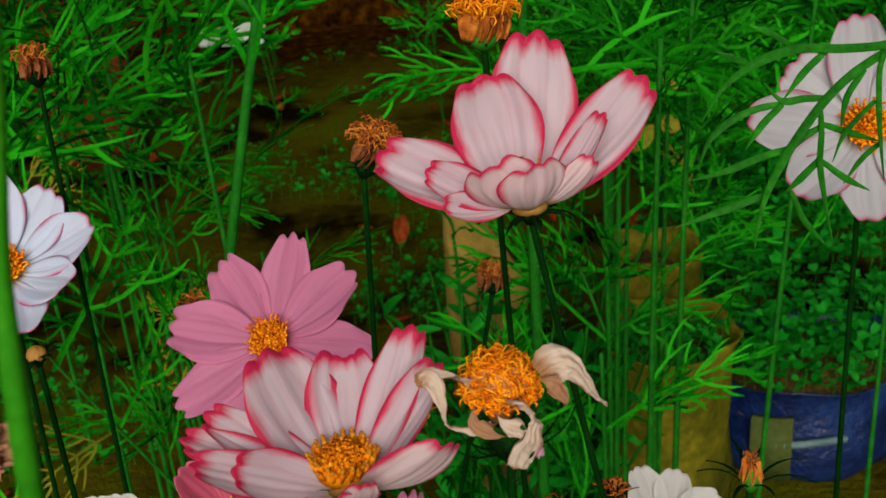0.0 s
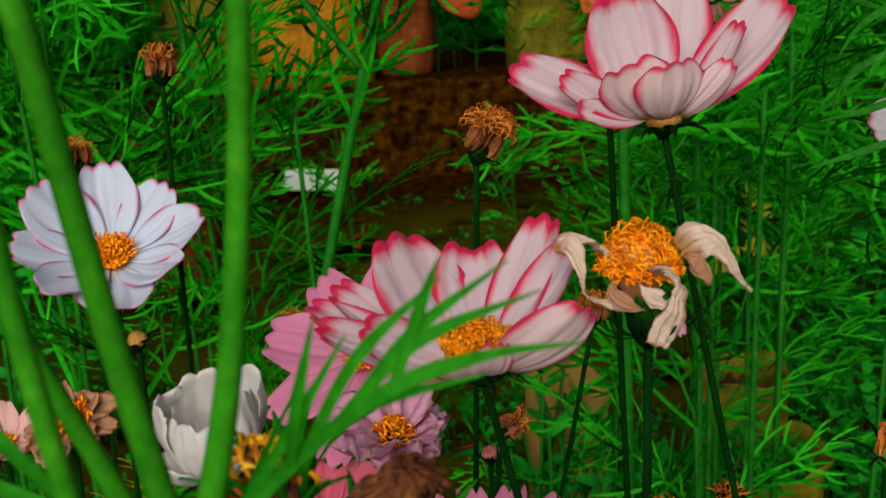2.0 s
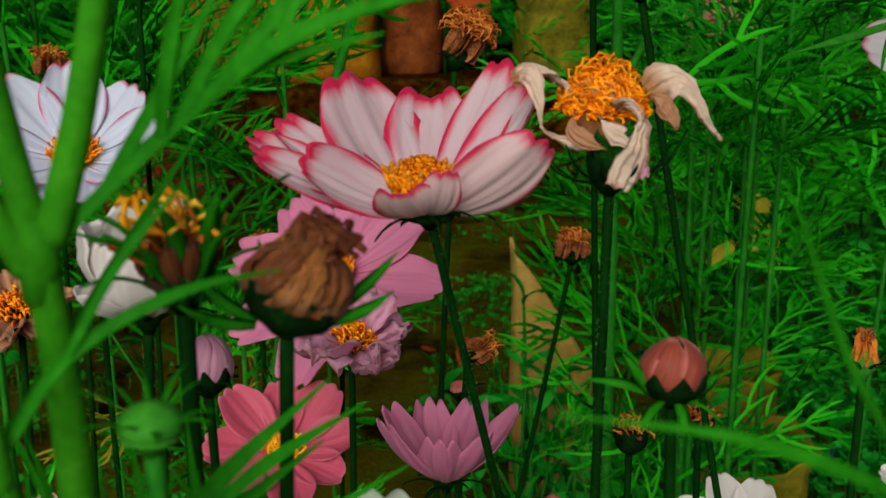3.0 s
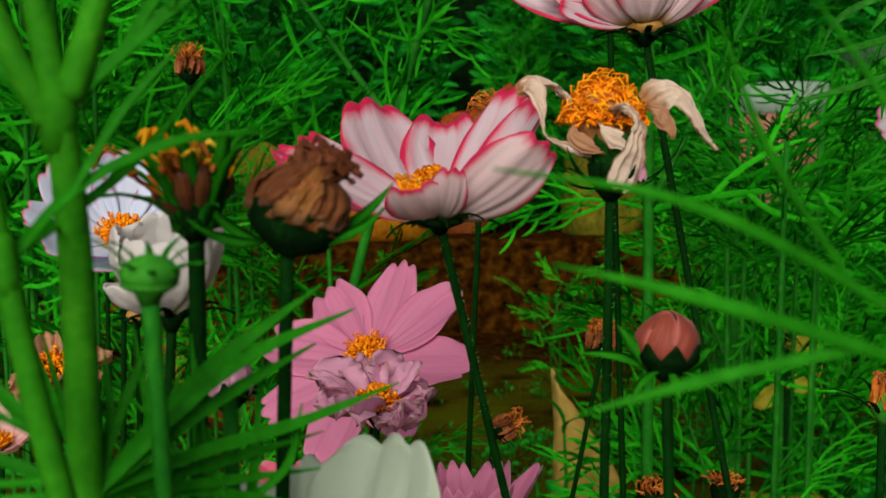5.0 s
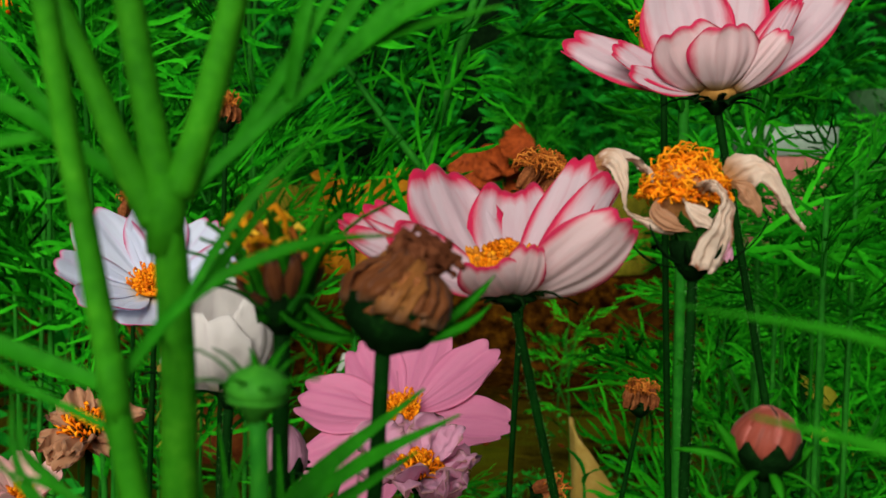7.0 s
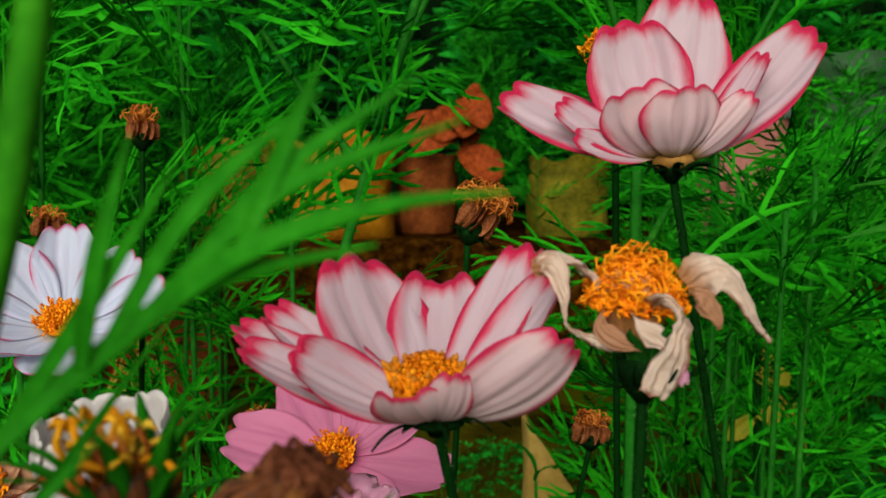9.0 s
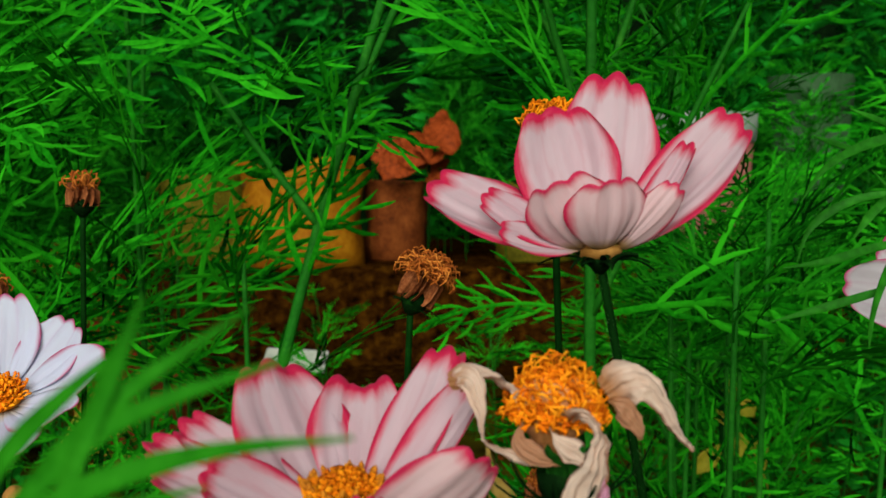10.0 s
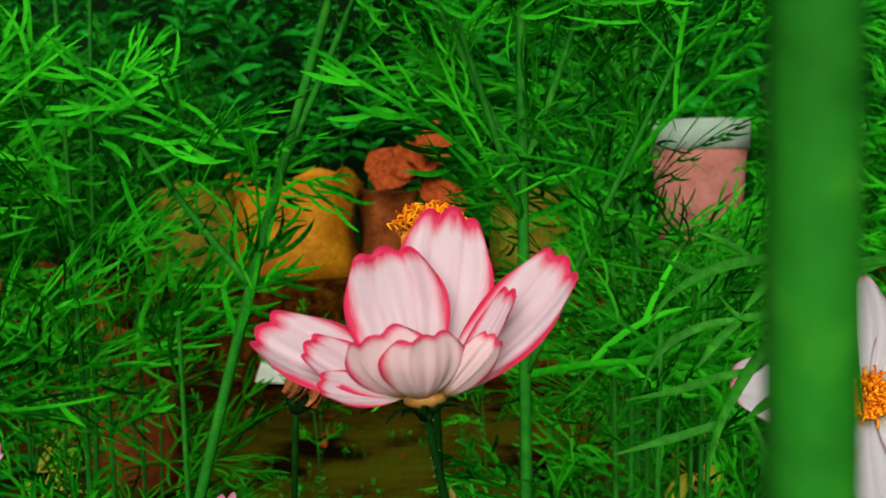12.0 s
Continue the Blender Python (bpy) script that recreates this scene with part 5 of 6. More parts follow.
def withered(base, label, seed, mat, foot, radius=22, axis=(0, -0.4, 0.9), count=9, disc_r=6, disc_mat=ORANGE):
    rng = np.random.default_rng(seed)
    root = thing("withered_cosmos", (base[0], base[1], 0), label, "flower", "withered flowers")
    b = np.array((0, 0, base[2]))
    ax = unit(axis)
    c = b + ax * 6 * MM
    for x, y, z, w in rosette(axis, count, radius, radius * 0.62, rng.uniform(0, 90), 0.25, 0.35, seed, 3):
        t = np.array((x, y, z)) * MM
        v, f, uv = petal_data(c - ax * 0.002 + unit(t - ax * (t @ ax)) * disc_r * 0.5 * MM, b + t, w * MM, ax, rng, rng.uniform(-0.2, 0.4), rng.uniform(0.2, 0.8), 0.08, 13, 13, 0.16, 0.0002, 0.35, 0.10)
        part("petal", mesh("petal", v, f, mat, uv), root, "shrivelled petal")
    part("disc", mesh("disc", *floret_data(c, ax, disc_r * MM, 3 * MM, 70, 4 * MM, 0.55 * MM, rng, 0.7, 0.9), disc_mat), root, "orange florets")
    part("calyx", mesh("calyx", *lathe_data([(1.2 * MM, -3 * MM), (3 * MM, 0), (5 * MM, 4 * MM), (4 * MM, 6 * MM)], axis, b, 14), CALYX), root)
    add_sepals(root, b, axis, 8, 2.2 * MM, 10 * MM, 2 * MM, rng, 0.0)
    add_stem(root, [np.array(p) + b for p in foot_line(foot, base[2])], 1.3 * MM, DARKSTEM)
    return root


withered((-0.076, 0.086, 0.574), "withered pink cosmos flower with curled torn petals", 121, WITHER_PINK, (-0.01, 0.03), 30, (0.05, -0.25, 1), 10)
withered((-0.1935, 0.104, 0.586), "shrivelled tan cosmos flower with orange centre", 122, WITHER_TAN, (-0.03, 0.03), 18, (0, -0.55, 0.85), 12, 6.5)


def dried_head(base, label, seed, foot, r=5.0, h=9.0, tuft=30, husk=BROWN, tuft_mat=DRIED, spread=0.4, lean=(0, 0, 1), sepals=7, reach=8, tuft_len=6.0, stem=1.2, name="dried_flower_head", calyx_mat=CALYX, folds=8, stem_mat=DARKSTEM):
    """A faded head: a green cup, a husk of dead petals folded over it, and a tuft of dry florets."""
    rng = np.random.default_rng(seed)
    root = thing(name, (base[0], base[1], 0), label, "flower head", "faded flower heads")
    b = np.array((0, 0, base[2]))
    ax = unit(lean)
    r, h = r * MM, h * MM
    part("calyx", mesh("calyx", *lathe_data([(1.2 * MM, -2 * MM), (0.6 * r, 0), (0.9 * r, 0.14 * h), (0.95 * r, 0.30 * h), (0.8 * r, 0.36 * h), (0.3 * r, 0.6 * h)], ax, b, 18), calyx_mat), root, "dark green cup")
    m = frame_of(ax)
    for i in range(folds):
        a = 2 * math.pi * (i + rng.uniform(-0.3, 0.3)) / folds
        s = m @ np.array((0.86 * r * math.cos(a), 0.86 * r * math.sin(a), 0.22 * h)) + b
        t = m @ np.array((r * spread * math.cos(a + 0.4), r * spread * math.sin(a + 0.4), h * rng.uniform(0.9, 1.15))) + b
        v, f, uv = petal_data(s, t, r * 1.25, ax, rng, 0.20, 0.45, 0.05, 13, 11, 0.14, 0.0002, 0.7, 0.07)
        part("dead_petal", mesh("dead_petal", v, f, husk, uv), root)
    if tuft:
        part("tuft", mesh("tuft", *floret_data(b + ax * 0.82 * h, ax, r * max(0.5, spread), 0.15 * h, int(tuft * 1.8), tuft_len * MM, 0.34 * MM, rng, 0.9, 0.9), tuft_mat), root, "tuft of dry florets")
    add_sepals(root, b, ax, sepals, 1.5 * MM, reach * MM, 1.7 * MM, rng, 0.3)
    add_stem(root, [np.array(p) + b for p in foot_line(foot, base[2])], stem * MM, stem_mat)
    return root


dried_head((-0.0345, 0.126, 0.672), "dried brown cosmos head with orange-brown tuft on a thin stem", 131, (-0.03, 0.03), 5.2, 14, 170, BROWN, DRIED, 0.75, (0.5, 0, 1), tuft_len=7.5, folds=11)
dried_head((0.010, 0.098, 0.722), "faded cosmos head with bright orange curled florets", 132, (0.03, 0.04), 6.4, 13, 150, DRIED, GOLD, 1.0, (0.05, 0, 1), tuft_len=7, calyx_mat=GREENBUD, folds=13)
dried_head((-0.118, 0.222, 0.572), "brown dried cosmos head on a thin stem", 135, (-0.02, 0.03), 5, 13, 10, BROWN, DRIED, 0.3)
dried_head((0.028, 0.204, 0.575), "dried cosmos head with frayed brown florets", 136, (-0.11, 0.02), 6, 11, 40, BROWN, DRIED, 0.8, tuft_len=5, reach=9)
dried_head((-0.162, 0.204, 0.704), "small rust-brown dried cosmos head", 139, (-0.02, 0.03), 5, 11, 24, BROWN, DRIED, 0.7)
dried_head((-0.217, 0.259, 0.660), "small rust-brown dried cosmos head", 140, (-0.02, 0.03), 5.5, 11, 26, BROWN, DRIED, 0.8)
dried_head((-0.030, 0.130, 0.556), "small dark dried cosmos head, hanging open", 141, (-0.04, 0.02), 4, 9, 12, BROWN, DRIED, 0.7, (0.8, -0.1, 0.5))
dried_head((0.0695, 0.004, 0.592), "small bud with red tip and upright thin sepals", 142, (0.01, 0.03), 3.6, 12, 8, DRIED, BROWN, 0.25, reach=17, sepals=8, tuft_len=2, calyx_mat=GREENBUD)


def cup_head(base, seed, foot, r=5.6):
    """A spent head gone to seed: a dark ribbed cup with a few frayed brown florets in it."""
    rng = np.random.default_rng(seed)
    root = thing("dried_flower_head", (base[0], base[1], 0), "dried dark green cosmos cup with frayed brown florets", "flower head", "faded flower heads")
    b, ax = np.array((0, 0, base[2])), unit((0.05, -0.1, 1))
    q = r * MM
    part("calyx", mesh("calyx", *lathe_data([(1.2 * MM, -2 * MM), (0.55 * q, -0.1 * q), (0.9 * q, 0.3 * q), (1.02 * q, 0.8 * q), (0.96 * q, 1.25 * q), (1.0 * q, 1.45 * q), (0.85 * q, 1.4 * q), (0.5 * q, 1.1 * q)], ax, b, 22, 0.06, rng), CALYX), root, "dark ribbed cup")
    tuft = part("floret_tuft", mesh("floret_tuft", *floret_data(b + ax * 1.15 * q, ax, 0.85 * q, 0.2 * q, 34, 3.4 * MM, 0.34 * MM, rng, 1.1, 0.9), DRIED), root, "frayed brown florets")
    tuft["kind"] = "stuff"
    m = frame_of(ax)
    for i in range(5):
        a = 1.25 * i + rng.uniform(-0.3, 0.3)
        s = m @ np.array((0.8 * q * math.cos(a), 0.8 * q * math.sin(a), 1.2 * q)) + b
        t = s + m @ (np.array((2.4 * math.cos(a), 2.4 * math.sin(a), rng.uniform(-0.5, 2.5))) * MM)
        v, f, uv = petal_data(s, t, 2.6 * MM, ax, rng, -0.3, 0.5, 0.1, 9, 7, 0.2, 0.0002, 0.6, 0.1)
        part("dead_petal", mesh("dead_petal", v, f, WITHER_BROWN, uv), root)
    add_sepals(root, b, ax, 5, 3 * MM, 6 * MM, 1.4 * MM, rng, 0.9)
    add_stem(root, [np.array(p) + b for p in foot_line(foot, base[2])], 1.2 * MM, DARKSTEM)


cup_head((0.016, 0.053, 0.549), 137, (0.0, 0.03), 5.8)
cup_head((0.042, 0.060, 0.550), 138, (0.02, 0.03), 5.0)


def seed_head(base, foot):
    """A closed faded head: dark round cup, brown petals drawn together over it, a frayed twist at the tip."""
    rng = np.random.default_rng(133)
    root = thing("dried_flower_head", (base[0], base[1], 0), "large brown faded cosmos head closed over a dark green cup", "flower head", "faded flower heads")
    b, ax = np.array((0, 0, base[2] + 0.0012)), unit((0.34, 0.10, 1))
    m = frame_of(ax) * (1.12, 1.12, 1.0)
    part("calyx", mesh("calyx", *lathe_data([(1.5 * MM, -2 * MM), (3.4 * MM, -0.8 * MM), (5.9 * MM, 0.4 * MM), (6.9 * MM, 2.2 * MM), (7.3 * MM, 4.0 * MM), (7.35 * MM, 5.2 * MM), (6.9 * MM, 5.6 * MM), (2 * MM, 5.0 * MM)], ax, b, 24, 0.05, rng), CALYX), root, "dark green cup")
    dome = [(7.0 * MM, 3.0 * MM), (7.2 * MM, 5.6 * MM), (6.7 * MM, 7.6 * MM), (5.4 * MM, 9.8 * MM), (3.7 * MM, 11.6 * MM), (2.3 * MM, 13.2 * MM)]
    part("husk", mesh("husk", *lathe_data(dome + [(0.4 * MM, 13.6 * MM)], ax, b, 24, 0.05, rng), BROWN), root)
    for i in range(12):
        a = 2 * math.pi * (i + rng.uniform(-0.25, 0.25)) / 12
        start = [(dome[0][0], rng.uniform(3.0, 5.4) * MM)] + dome[1:]
        v, f, uv = hug_data(start, ax, b, a, rng.uniform(0.30, 0.44), rng, rng.uniform(0.1, 1.0) * MM, rng.uniform(0.2, 0.7), rng.uniform(0.3, 0.6) * MM, crumple=0.75 * MM)
        part("dead_petal", mesh("dead_petal", v, f, (WITHER_BROWN, HUSKGOLD, WITHER_BROWN, WITHER_BROWN)[i % 4], uv), root)
    part("tuft", mesh("tuft", *floret_data(b + m @ (np.array((1.6, 0, 12.6)) * MM), unit((0.75, -0.1, 1)), 2.4 * MM, 1.2 * MM, 26, 2.8 * MM, 0.42 * MM, rng, 1.5, 0.9), DARKHUSK), root, "frayed dark brown tip")
    for i in range(16):
        # shrivelled strands twisted at the tip
        e = b + m @ (np.array((0.5 + 3.2 * math.cos(i * 2.4) * math.sqrt(i / 16), 2.4 * math.sin(i * 2.4), 11.6 + 0.8 * math.sin(i * 1.7))) * MM)
        q = rng.normal(0, 0.6, 3) * MM
        part("strand", mesh("strand", *tube_data(curve_points([e, e + (0.8 * MM, 0, 1.5 * MM) + q, e + (2.4 * MM, 0, 2.0 * MM) - q, e + (3.8 * MM, 0, 0.9 * MM) + q], 5), [0.9 * MM, 1.15 * MM, 1.0 * MM, 0.5 * MM], 7), DARKHUSK), root)
    for a, out, up in ((-0.30, 16, 5.5), (0.25, 17, 9.0), (2.85, 14, 6.5), (3.35, 15, 4.0), (1.25, 12, 9.0), (1.95, 12, 10.0)):
        ring = np.array((math.cos(a), math.sin(a), 0))
        part("sepal", mesh("sepal", *sepal_data(b + ring * 4.5 * MM, b + ring * out * MM + np.array((0, 0, up * MM)), 2.3 * MM, -0.15, (0.1, -0.7, 0.7)), BLADE), root)
    add_stem(root, [np.array(p) + b for p in foot_line(foot, base[2])], 1.2 * MM, DARKSTEM)


def tufted_head(base, foot):
    """A ragged faded head with a few yellow florets left, among upright sepals."""
    rng = np.random.default_rng(134)
    root = thing("dried_flower_head", (base[0], base[1], 0), "ragged faded cosmos head with yellow tufts among upright green sepals", "flower head", "faded flower heads")
    b, ax = np.array((0, 0, base[2])), unit((-0.1, 0, 1))
    m = frame_of(ax)
    part("calyx", mesh("calyx", *lathe_data([(1.4 * MM, -2 * MM), (3.0 * MM, 0), (4.0 * MM, 2 * MM), (4.1 * MM, 4 * MM), (3 * MM, 5 * MM)], ax, b, 16), CALYX), root, "dark green cup")
    for i in range(8):
        a = 2 * math.pi * (i + rng.uniform(-0.3, 0.3)) / 8
        s = m @ np.array((3.2 * math.cos(a), 3.2 * math.sin(a), 3)) * MM + b
        t = m @ np.array((6.4 * math.cos(a), 6.4 * math.sin(a), rng.uniform(4, 13))) * MM + b
        v, f, uv = petal_data(s, t, 3.0 * MM, ax, rng, 0.3, 0.6, 0.1, 13, 9, 0.2, 0.0002, 0.5, 0.1)
        part("dead_petal", mesh("dead_petal", v, f, WITHER_BROWN, uv), root)
    part("floret_core", mesh("floret_core", *floret_data(b + ax * 5 * MM, ax, 2.4 * MM, 2 * MM, 26, 7 * MM, 0.5 * MM, rng, 0.5, 0.7), DRIED), root, "rust-brown florets")
    part("tuft", mesh("tuft", *floret_data(b + ax * 10 * MM + m @ np.array((-0.0012, 0, 0)), ax, 4.4 * MM, 1 * MM, 20, 5.0 * MM, 0.55 * MM, rng, 0.9, 0.9), YELLOW), root, "yellow floret tufts")
    add_sepals(root, b, ax, 8, 3.6 * MM, 7.5 * MM, 3.4 * MM, rng, 2.0, BLADE)
    add_sepals(root, b, ax, 6, 3.0 * MM, 13 * MM, 2.0 * MM, rng, 1.0, BLADE)
    add_sepals(root, b, ax, 5, 2.4 * MM, 12 * MM, 2.2 * MM, rng, 0.5, STEM)
    add_stem(root, [np.array(p) + b for p in foot_line(foot, base[2])], 1.4 * MM, DARKSTEM)


seed_head((-0.0838, -0.1205, 0.6515), (-0.035, 0.08))
tufted_head((-0.0992, -0.1130, 0.6545), (-0.02, 0.08))


def bud(base, label, seed, foot, r, mat, lean=(0, 0, 1), reach=9, sepal_mat=CALYX, cup=CALYX, stem=1.3, squat=1.0, wide=3.4, folds=6, stem_mat=DARKSTEM, leaves=7, rise=0.35):
    """A closed bud: overlapping folded petals over a dark cup, and spreading sepals."""
    rng = np.random.default_rng(seed)
    root = thing("flower_bud", (base[0], base[1], 0), label, "flower bud", "flower buds")
    b = np.array((0, 0, base[2]))
    ax = unit(lean)
    r *= MM
    part("cup", mesh("cup", *lathe_data([(1.1 * MM, -2 * MM), (0.5 * r, -0.1 * r), (0.86 * r, 0.22 * r * squat), (0.95 * r, 0.40 * r * squat), (0.93 * r, 0.46 * r * squat), (0.3 * r, 0.5 * r * squat)], ax, b, 22, 0.05, rng), cup), root)
    egg = [(0.60 * r, 0.10 * r * squat), (0.93 * r, 0.55 * r * squat), (0.98 * r, 0.95 * r * squat), (0.88 * r, 1.30 * r * squat), (0.64 * r, 1.62 * r * squat), (0.34 * r, 1.83 * r * squat), (0.06 * r, 1.95 * r * squat)]
    part("core", mesh("core", *lathe_data(egg, ax, b, 20), mat), root)
    m = frame_of(ax)
    for i in range(folds):
        a = 2 * math.pi * (i + rng.uniform(-0.2, 0.2)) / folds - 1.2
        v, f, uv = hug_data(egg, ax, b, a, 4.6 / folds, rng, (0.05 + 0.07 * (i % 2)) * r, rng.uniform(0.4, 1.0), 0.022 * r, 0.03 * r)
        part("folded_petal", mesh("folded_petal", v, f, mat, uv), root)
    for i in range(7 if folds else 0):
        # short pointed bracts pressed to the bud
        low = [(0.62 * r, 0.08 * r * squat), (0.90 * r, 0.35 * r * squat), (1.0 * r, 0.62 * r * squat), (1.05 * r, rng.uniform(0.8, 1.1) * r * squat)]
        v, f, uv = hug_data(low, ax, b, 0.9 * i + 0.2, 0.55, rng, 0.09 * r, 0.0, 0.01 * r, 0.03 * r, 9, 7, taper=(0.35, 0.92))
        part("bract", mesh("bract", v, f, cup, uv), root)
    if leaves < 0:
        # broad sepals, some hanging and some upright
        for a, out, up, face in ((-2.35, 11, -3.5, (0.1, 0.2, 1)), (-0.7, 10, -3.0, (0.1, 0.2, 1)), (-1.5, 8, -4.0, (0.1, 0.2, 1)), (-0.05, 8.5, 5.0, (0.1, -1, 0.2)), (3.1, 10, 8.5, (-0.1, -1, 0.2)), (2.95, 16, 2.0, (0.1, -0.6, 0.9))):
            ring = np.array((math.cos(a), math.sin(a), 0))
            part("sepal", mesh("sepal", *sepal_data(m @ (ring * 3.0 * MM) + b, m @ (ring * out * MM + np.array((0, 0, up * MM))) + b, 2.7 * MM, 0.1, face), sepal_mat), root)
        leaves = 0
    add_sepals(root, b + ax * 0.0005, ax, leaves, 1.5 * MM, reach * MM, wide * MM, rng, rise, sepal_mat)
    add_stem(root, [np.array(p) + b for p in foot_line(foot, base[2], 0.004)], stem * MM, stem_mat)
    return root


bud((-0.016, -0.0875, 0.6250), "round dusty red cosmos bud with green sepals", 151, (0.012, 0.03), 5.8, BUDSKIN, (0.05, 0, 1), 13, BLADE, CALYX, 1.1, 1.02, 4.2, 5, DARKSTEM, -1, 0.4)
bud((-0.0975, -0.152, 0.6495), "flat green cosmos bud ringed by thin green sepals", 152, (0.0, 0.06), 3.9, GREENBUD, (0.05, -0.1, 1), 6.5, BLADE, GREENBUD, 1.2, 0.60, 1.2, 0, STEM, 10, 0.65)
bud((-0.1105, -0.020, 0.6045), "pleated pale pink cosmos bud", 153, (-0.01, 0.05), 5.8, WITHER_PINK, (0.02, 0, 1), 7, CALYX, CALYX, 1.2, 1.25)
bud((-0.028, 0.182, 0.518), "small round red cosmos bud", 154, (-0.01, 0.03), 4.2, BUDRED)
bud((-0.176, 0.150, 0.600), "small round tan cosmos bud under a white flower", 155, (-0.02, 0.03), 4.0, RECEPT)
bud((0.012, 0.16, 0.47), "small round red cosmos bud", 156, (0.0, 0.03), 4.0, BUDRED)


# ---- the plant that stands closest, with its forks and long leaves ----
def blade_leaf(parent, lines, width, label="", mat=BLADE):
    """A long cut leaf: one blade with side blades, each a line of points."""
    datas = []
    for k, line in enumerate(lines):
        p = curve_points(line, 6)
        s = np.linspace(0, 1, len(p))
        w = width * (1.0 if k == 0 else 0.8) * np.interp(s, [0, 0.15, 0.6, 1], [0.7, 0.9, 1.0, 0.12])
        v, f = ribbon(p, w, (0.25, -0.85, 0.5))
        datas.append((v, f))
        datas.append((v + np.array((0.03, 0.25, -0.12)) * 0.001, f[:, ::-1]))
    v, f = quads(datas)
    return part("leaf", quad_mesh("leaf", v, f, mat), parent, label)


def front_plant():
    root = thing("cosmos_plant", (-0.105, -0.13, 0), "tall green cosmos plant with forked stems and long narrow leaves", "plant", "leafy cosmos plants")
    o = np.array((-0.105, -0.13, 0.0))
    rel = lambda *ps: [np.array(p) - o for p in ps]  # noqa: E731
    node = (-0.1075, -0.153, 0.6715)
    add_stem(root, rel((-0.128, -0.146, 0.80), (-0.1195, -0.148, 0.745), (-0.1130, -0.150, 0.700), (-0.1097, -0.152, 0.683), (-0.1075, -0.153, 0.6715), (-0.1065, -0.152, 0.655), (-0.1065, -0.151, 0.636), (-0.104, -0.145, 0.5), (-0.10, -0.13, 0.0)), 1.7 * MM, FRESHSTEM)
    add_stem(root, rel((-0.0880, -0.1250, 0.815), (-0.0921, -0.1384, 0.7742), (-0.0938, -0.1438, 0.7603), (-0.0941, -0.1495, 0.7454), (-0.0975, -0.150, 0.712), (-0.1003, -0.151, 0.695), (-0.1030, -0.152, 0.6835), (-0.1062, -0.153, 0.673)), 1.3 * MM, FRESHSTEM, "branch")
    add_stem(root, rel((-0.138, -0.148, 0.745), (-0.1210, -0.151, 0.698), (-0.1158, -0.152, 0.686), (-0.1122, -0.153, 0.6775), (-0.1085, -0.153, 0.670)), 1.25 * MM, FRESHSTEM, "branch")
    part("node", mesh("node", *lathe_data([(1.9 * MM, -5 * MM), (2.35 * MM, -1 * MM), (2.35 * MM, 1 * MM), (1.8 * MM, 4 * MM)], (0.05, 0, 1), np.array(node) - o, 12), FRESHSTEM), root)
    blade_leaf(root, [rel(node, (-0.090, -0.1517, 0.6871), (-0.0797, -0.154, 0.6942), (-0.0701, -0.1562, 0.6975), (-0.0590, -0.1588, 0.6990)), rel((-0.092, -0.1515, 0.6855), (-0.085, -0.152, 0.697), (-0.0745, -0.153, 0.7065)), rel((-0.087, -0.1522, 0.6895), (-0.079, -0.1525, 0.699), (-0.0665, -0.1535, 0.708)), rel((-0.081, -0.1535, 0.6935), (-0.0775, -0.153, 0.702), (-0.0745, -0.153, 0.709)), rel((-0.094, -0.152, 0.684), (-0.0925, -0.153, 0.692), (-0.0895, -0.153, 0.703)), rel((-0.098, -0.151, 0.681), (-0.085, -0.152, 0.6905), (-0.070, -0.1545, 0.6945)), rel((-0.089, -0.152, 0.688), (-0.078, -0.153, 0.6985), (-0.063, -0.155, 0.7045)), rel((-0.100, -0.1512, 0.679), (-0.094, -0.152, 0.688), (-0.086, -0.153, 0.7005))], 2.0 * MM)
    blade_leaf(root, [rel(node, (-0.125, -0.152, 0.683), (-0.142, -0.150, 0.690), (-0.160, -0.146, 0.692)), rel((-0.128, -0.152, 0.684), (-0.138, -0.15, 0.695), (-0.147, -0.148, 0.702)), rel((-0.133, -0.151, 0.686), (-0.143, -0.150, 0.683), (-0.153, -0.148, 0.676)), rel((-0.120, -0.152, 0.680), (-0.130, -0.151, 0.678), (-0.144, -0.149, 0.672)), rel((-0.118, -0.152, 0.679), (-0.127, -0.151, 0.690), (-0.136, -0.149, 0.704))], 2.2 * MM)
    return root


